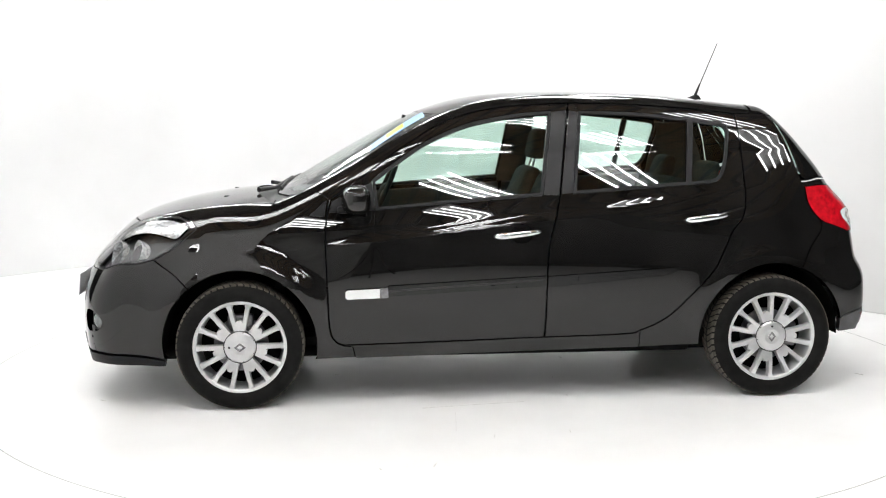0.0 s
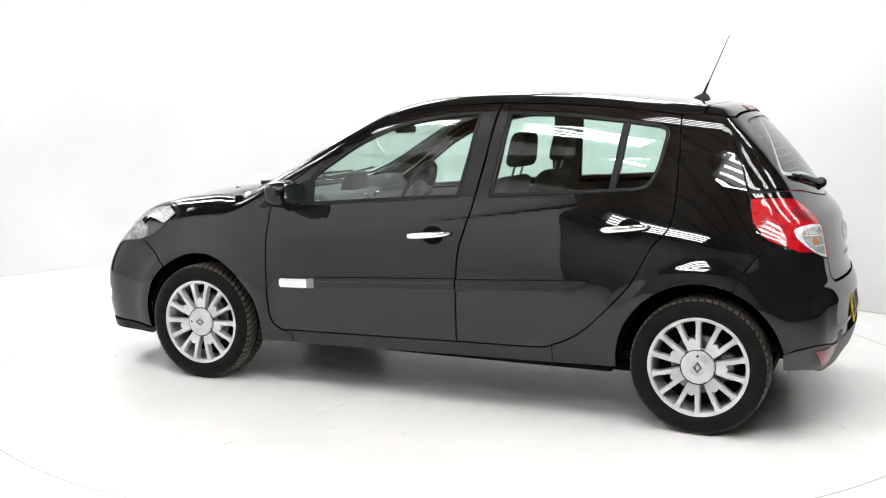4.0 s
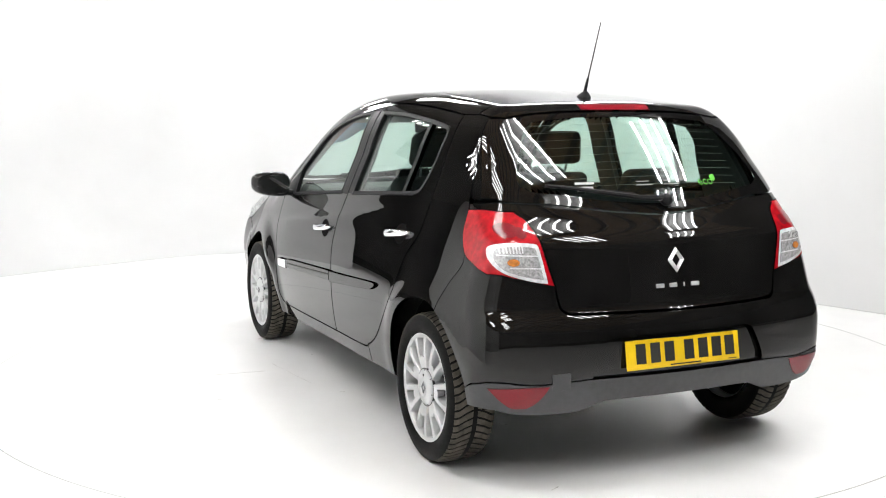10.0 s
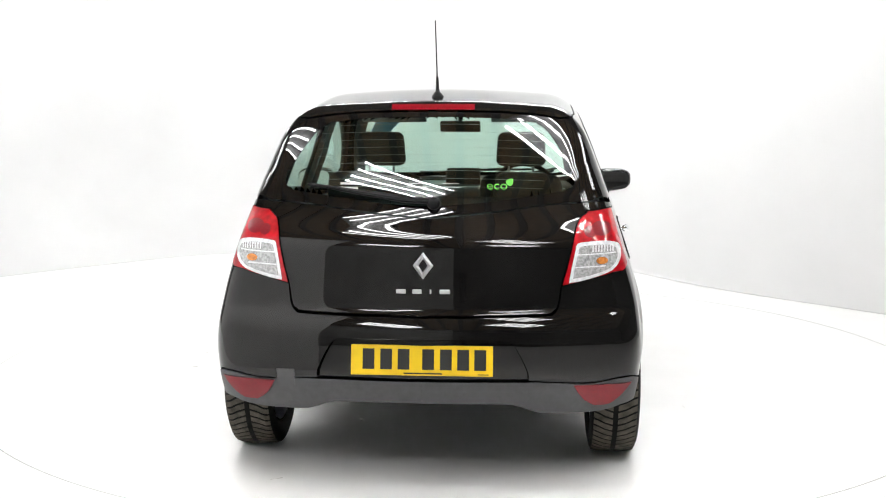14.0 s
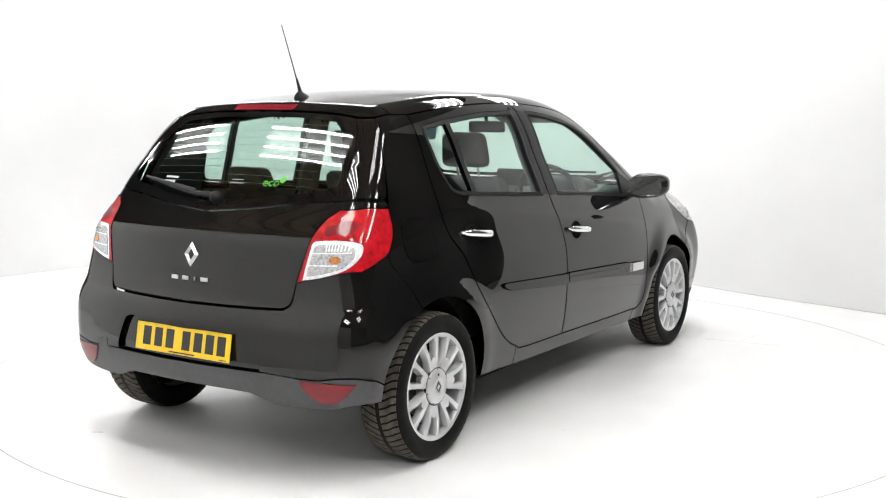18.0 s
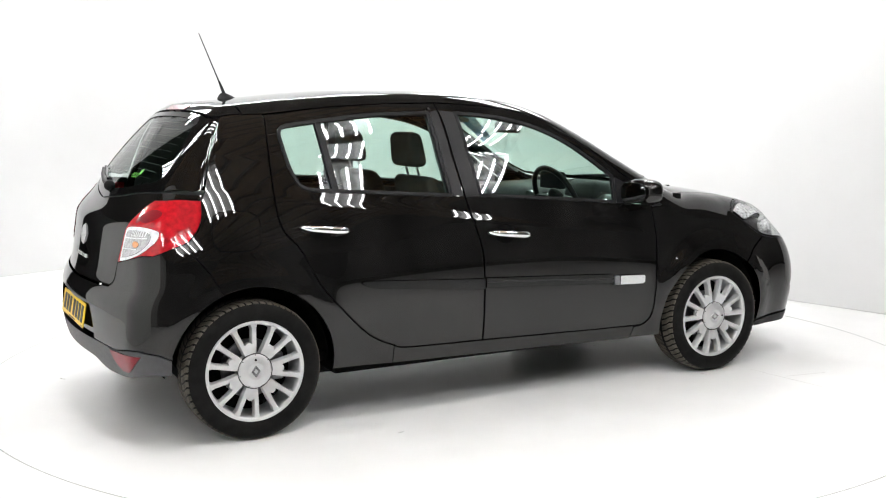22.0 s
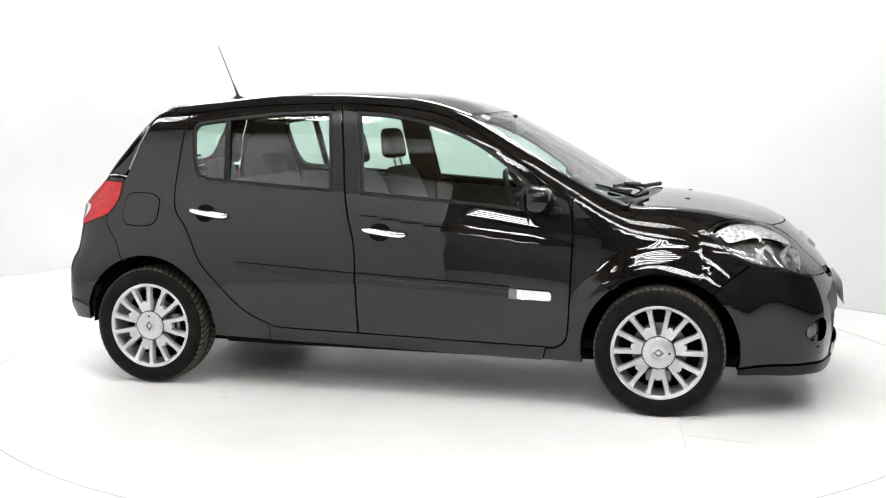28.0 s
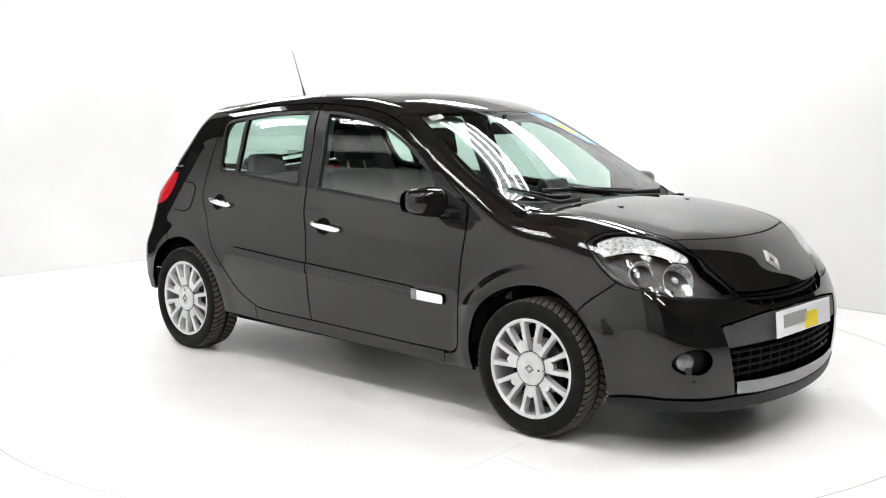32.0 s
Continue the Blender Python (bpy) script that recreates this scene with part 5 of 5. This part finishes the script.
def seat(y, x0, width, label):
    w = width / 2
    s = soft_block("seat", [(x0 - 0.25, y - w, 0.36), (x0 + 0.27, y - w, 0.40), (x0 + 0.27, y + w, 0.40), (x0 - 0.25, y + w, 0.36), (x0 - 0.25, y - w, 0.54), (x0 + 0.27, y - w, 0.58), (x0 + 0.27, y + w, 0.58), (x0 - 0.25, y + w, 0.54)], SEAT, car, label, 0.05)
    soft_block("backrest", [(x0 - 0.36, y - w, 0.50), (x0 - 0.22, y - w, 0.50), (x0 - 0.22, y + w, 0.50), (x0 - 0.36, y + w, 0.50), (x0 - 0.54, y - w * 0.8, 1.08), (x0 - 0.45, y - w * 0.8, 1.08), (x0 - 0.45, y + w * 0.8, 1.08), (x0 - 0.54, y + w * 0.8, 1.08)], SEAT, s, "", 0.045)
    soft_block("headrest", [(x0 - 0.575, y - 0.125, 1.125), (x0 - 0.475, y - 0.125, 1.125), (x0 - 0.475, y + 0.125, 1.125), (x0 - 0.575, y + 0.125, 1.125), (x0 - 0.59, y - 0.115, 1.295), (x0 - 0.51, y - 0.115, 1.295), (x0 - 0.51, y + 0.115, 1.295), (x0 - 0.59, y + 0.115, 1.295)], SEAT, s, "", 0.035)
    for d in (-0.06, 0.06):
        part("headrest_post", tube([(x0 - 0.49, y + d, 1.04), (x0 - 0.53, y + d, 1.17)], 0.006), STEEL, s)


seat(0.35, 0.05, 0.50, "charcoal cloth passenger seat")
seat(-0.35, 0.05, 0.50, "charcoal cloth driver's seat")
rs = soft_block("rear_seat", [(-0.98, -0.62, 0.35), (-0.42, -0.62, 0.38), (-0.42, 0.62, 0.38), (-0.98, 0.62, 0.35), (-0.98, -0.62, 0.55), (-0.42, -0.62, 0.58), (-0.42, 0.62, 0.58), (-0.98, 0.62, 0.55)], SEAT, car, "charcoal cloth rear bench", 0.05)
soft_block("backrest", [(-1.06, -0.60, 0.5), (-0.90, -0.60, 0.5), (-0.90, 0.60, 0.5), (-1.06, 0.60, 0.5), (-1.26, -0.56, 1.03), (-1.16, -0.56, 1.03), (-1.16, 0.56, 1.03), (-1.26, 0.56, 1.03)], SEAT, rs, "", 0.045)
for y in (-0.36, 0.36):
    soft_block("headrest", [(-1.27, y - 0.13, 1.02), (-1.18, y - 0.13, 1.02), (-1.18, y + 0.13, 1.02), (-1.27, y + 0.13, 1.02), (-1.30, y - 0.11, 1.14), (-1.22, y - 0.11, 1.14), (-1.22, y + 0.11, 1.14), (-1.30, y + 0.11, 1.14)], SEAT, rs, "", 0.03)
part("parcel_shelf", box(-1.78, -0.55, 0.95, -1.24, 0.55, 0.975, 0.01), DASH, car, "dark parcel shelf")
part("cabin_floor", box(-1.75, -0.70, 0.28, 0.95, 0.70, 0.32, 0.0), DARK, car)
part("bulkhead", box(0.93, -0.70, 0.28, 0.97, 0.70, 0.96), DARK, car)
# dashboard
dash = soft_block("dashboard", [(0.50, -0.69, 0.55), (0.93, -0.69, 0.55), (0.93, 0.69, 0.55), (0.50, 0.69, 0.55), (0.55, -0.68, 0.955), (0.93, -0.66, 0.965), (0.93, 0.66, 0.965), (0.55, 0.68, 0.955)], DASH, car, "dark grey dashboard", 0.05)
soft_block("display_hood", [(0.60, -0.105, 0.95), (0.68, -0.105, 0.95), (0.68, 0.105, 0.95), (0.60, 0.105, 0.95), (0.60, -0.10, 1.055), (0.64, -0.10, 1.055), (0.64, 0.10, 1.055), (0.60, 0.10, 1.055)], BLACK, dash, "black display on the dashboard", 0.012)
soft_block("instrument_hood", [(0.53, -0.53, 0.93), (0.78, -0.53, 0.93), (0.78, -0.20, 0.93), (0.53, -0.20, 0.93), (0.56, -0.49, 1.03), (0.72, -0.47, 1.01), (0.72, -0.26, 1.01), (0.56, -0.24, 1.03)], DASH, dash, "", 0.035)
for y in (-0.61, 0.61, -0.08, 0.08):
    bm = bmesh.new()
    bmesh.ops.create_cone(bm, cap_ends=False, segments=28, radius1=0.05, radius2=0.047, depth=0.02, matrix=pose(0.535, y, 0.895, 0, 75, 0))
    part("air_vent", bm, CHROME, dash, "bright vent ring")
bm = bmesh.new()
rings = []
for i in range(40):
    a = 6.28318 * i / 40
    c = Vector((0, math.cos(a) * 0.183, math.sin(a) * 0.183))
    rings.append([bm.verts.new(c + Vector((math.sin(b) * 0.015, math.cos(a) * math.cos(b) * 0.015, math.sin(a) * math.cos(b) * 0.015))) for b in np.linspace(0, 6.2832, 9)[:-1]])
for i in range(40):
    for k in range(8):
        bm.faces.new((rings[i][k], rings[i][(k + 1) % 8], rings[(i + 1) % 40][(k + 1) % 8], rings[(i + 1) % 40][k]))
for a in (0, math.pi, -math.pi / 2):
    box(-0.012, 0.03, -0.018, 0.012, 0.18, 0.018, 0, Matrix.Rotation(a, 4, "X"), bm)
bmesh.ops.create_uvsphere(bm, u_segments=16, v_segments=10, radius=0.07, matrix=Matrix.Diagonal((0.4, 1, 0.9, 1)))
bmesh.ops.transform(bm, matrix=pose(0.405, -0.36, 0.93, 0, -25, 0), verts=bm.verts[:])
wheel_part = part("steering_wheel", bm, BLACK, car, "black steering wheel", angle=50)
# inner skins
for flip in (False, True):
    sgn = -1 if flip else 1
    skin("door_lining", join(path("s", [(0.70, 0.92), (0.1, 0.955), (-0.32, 0.985)]), path("s", [(-0.32, 0.985), (-0.32, 0.32)], 8), path("s", [(-0.32, 0.32), (0.69, 0.31)], 8), path("s", [(0.69, 0.31), (0.70, 0.92)], 6)), (0, -1, 0), DASH, car, "dark door lining", lift=-0.065, flange=-0.05, gap=0.004, h=0.06, flip=flip)
    skin("door_lining", join(path("s", [(-0.33, 0.985), (-0.7, 1.01), (-1.20, 1.045)]), path("s", [(-1.20, 1.045), (-1.20, 0.78)], 6), path("s", [(-1.20, 0.78), (-0.8, 0.345), (-0.33, 0.33)], 6), path("s", [(-0.33, 0.33), (-0.33, 0.985)], 6)), (0, -1, 0), DASH, car, "dark door lining", lift=-0.065, flange=-0.05, gap=0.004, h=0.06, flip=flip)
    skin("pillar_lining", join(path("s", [(-0.30, 0.98), (-0.36, 1.41)], 6), path("s", [(-0.36, 1.41), (-0.52, 1.41)], 4), path("s", [(-0.52, 1.41), (-0.47, 0.98)], 6), path("s", [(-0.47, 0.98), (-0.30, 0.98)], 3)), (0, -1, 0), DASH, car, "grey middle pillar lining", lift=-0.045, flange=-0.03, gap=0.004, h=0.06, flip=flip)
    skin("pillar_lining", join(path("s", [(-1.20, 0.7), (-1.24, 1.147), (-1.268, 1.27), (-1.24, 1.345)], 6), path("s", [(-1.24, 1.345), (-1.46, 1.345)], 4), path("s", [(-1.46, 1.345), (-1.56, 1.15), (-1.60, 1.0), (-1.60, 0.7)], 6), path("s", [(-1.60, 0.7), (-1.20, 0.7)], 3)), (0.2, -1, 0), DASH, car, "grey rear pillar lining", lift=-0.04, flange=-0.03, gap=0.004, h=0.06, flip=flip)
    skin("screen_pillar_lining", join(path("t", [(0.80, 0.62), (0.55, 0.585), (0.35, 0.55), (0.19, 0.505)]), path("t", [(0.19, 0.505), (0.17, 0.575)], 3), path("t", [(0.17, 0.575), (0.35, 0.625), (0.55, 0.665), (0.72, 0.69)]), path("t", [(0.72, 0.69), (0.80, 0.62)], 3)), (-0.35, -0.7, -0.6), DASH, car, "grey windscreen pillar lining", lift=-0.03, flange=-0.015, gap=0.003, h=0.06, flip=flip)
skin("headliner", whole(join(path("t", [(0.20, 0.0), (0.18, 0.3), (0.14, 0.52)]), path("t", [(0.14, 0.52), (-0.4, 0.555), (-0.9, 0.54), (-1.38, 0.47)]), path("t", [(-1.38, 0.47), (-1.40, 0.0)], 6))), (0, 0, -1), LINER, car, "light grey headliner", lift=-0.035, flange=-0.02, gap=0.0, h=0.08)
soft_block("inside_mirror", [(0.30, -0.115, 1.275), (0.33, -0.115, 1.275), (0.33, 0.115, 1.275), (0.30, 0.115, 1.275), (0.30, -0.115, 1.34), (0.33, -0.115, 1.34), (0.33, 0.115, 1.34), (0.30, 0.115, 1.34)], BLACK, car, "black inside mirror", 0.012)
part("mirror_stalk", tube([(0.315, 0, 1.33), (0.30, 0, 1.375)], 0.012), BLACK, car)
for y in (-0.36, 0.36):
    part("sun_visor", box(0.02, y - 0.18, 1.355, 0.18, y + 0.18, 1.375, 0.008, Matrix.Translation((0.1, 0, 1.365)) @ Matrix.Rotation(radians(18), 4, "Y") @ Matrix.Translation((-0.1, 0, -1.365))), LINER, car)


skin("boot_lining", whole(path("r", [(0.0, 0.70), (0.66, 0.72), (0.70, 0.85), (0.66, 1.02), (0.0, 0.99)], 6, False)), (1, 0, 0), DARK, car, "dark boot lining", lift=-0.035, flange=0, gap=0.0, h=0.05)
# stickers on the glass
skin("screen_sticker", path("t", [(0.225, 0.27), (0.225, 0.45), (0.50, 0.575), (0.50, 0.47)], 6, False), (-0.5, 0, -0.86), PALEBLUE, screen, "pale blue windscreen sticker", lift=0.0015, flange=0, gap=0)
skin("sticker_patch", path("t", [(0.33, 0.36), (0.33, 0.46), (0.42, 0.515), (0.42, 0.43)], 6, False), (-0.5, 0, -0.86), YELST, screen, "yellow block on the sticker", lift=0.0025, flange=0, gap=0)
skin("screen_label", path("t", [(0.215, -0.40), (0.215, -0.49), (0.255, -0.50), (0.255, -0.41)], 4, False), (-0.5, 0, -0.86), PALE, screen, "small pale paper label", lift=0.0015, flange=0, gap=0)
def glass_label(y0, z0, y1, z1, mat, lab):
    skin("glass_sticker", path("r", [(y0, z0), (y1, z0), (y1, z1), (y0, z1)], 5, False), (1, 0, -0.6), mat, backlight, lab, lift=0.0015, flange=0, gap=0)


glass_label(0.335, 1.128, 0.255, 1.120, PALE, "pale bars of a small sticker")
glass_label(0.335, 1.112, 0.265, 1.096, PALE, "pale bars of a small sticker")
for y in (0.045, -0.085):
    glass_label(y + 0.025, 1.128, y - 0.035, 1.125, GREYINK, "grey bars of a small sticker")
    glass_label(y + 0.03, 1.115, y - 0.045, 1.112, GREYINK, "grey bars of a small sticker")
curve = bpy.data.curves.new("eco_text", "FONT")
curve.body = "eco"
curve.size = 0.055
p, n = on_body(-2, -0.225, 1.105, (1, 0, 0))
tmp = new("eco_letters", curve)
me = bpy.data.meshes.new_from_object(tmp)
bpy.data.objects.remove(tmp)
me.materials.append(GREENST)
fr = frame_at(p, n)
back = Matrix(((-1, 0, 0, 0), (0, 0, 1, 0.003), (0, 1, 0, 0), (0, 0, 0, 1)))
me.transform(fr @ back)
word = new("eco_letters", me)
word.parent = backlight
tagged(word, "green eco lettering")

leaf = path("r", [(-0.300, 1.124), (-0.314, 1.118), (-0.324, 1.126), (-0.324, 1.143), (-0.310, 1.143), (-0.298, 1.136), (-0.300, 1.124)], 4)[:-1]
skin("eco_leaf", leaf, (1, 0, -0.6), GREENST, backlight, "green leaf sticker", lift=0.0015, flange=0, gap=0)

# scuffs and faint cracks in the turntable's paint
for k in range(18):
    a, r = RNG.uniform(0, 6.2832), 2.35 * math.sqrt(RNG.uniform(0.02, 1))
    ln, wd = RNG.uniform(0.008, 0.05), RNG.uniform(0.002, 0.006)
    m = pose(r * math.cos(a), r * math.sin(a), 0.0, 0, 0, RNG.uniform(0, 180))
    part("scuff", box(-ln / 2, -wd / 2, -0.001, ln / 2, wd / 2, 0.0012, 0, m), SCUFF, table, smooth=False)
for x0, y0, x1, y1 in ((-0.2, 0.95, 0.3, 1.02), (0.15, 1.1, 0.18, 1.4), (1.25, -1.0, 1.3, -1.45), (1.3, -1.2, 1.55, -1.24)):
    d = math.hypot(x1 - x0, y1 - y0)
    m = pose((x0 + x1) / 2, (y0 + y1) / 2, 0.0, 0, 0, math.degrees(math.atan2(y1 - y0, x1 - x0)))
    part("hairline_crack", box(-d / 2, -0.0006, -0.001, d / 2, 0.0006, 0.0008, 0, m), SCUFF, table, smooth=False)

def motions():
    rows = [(float(t), START - SPIN * t) for t in range(33)]
    walk(car, [(t, pose(0, 0, 0, 0, 0, a) @ pose(0, 0.0147, 0)) for t, a in rows])
    walk(table, [(t, pose(TABLE_AT[0], TABLE_AT[1], 0, 0, 0, a)) for t, a in rows])


motions()
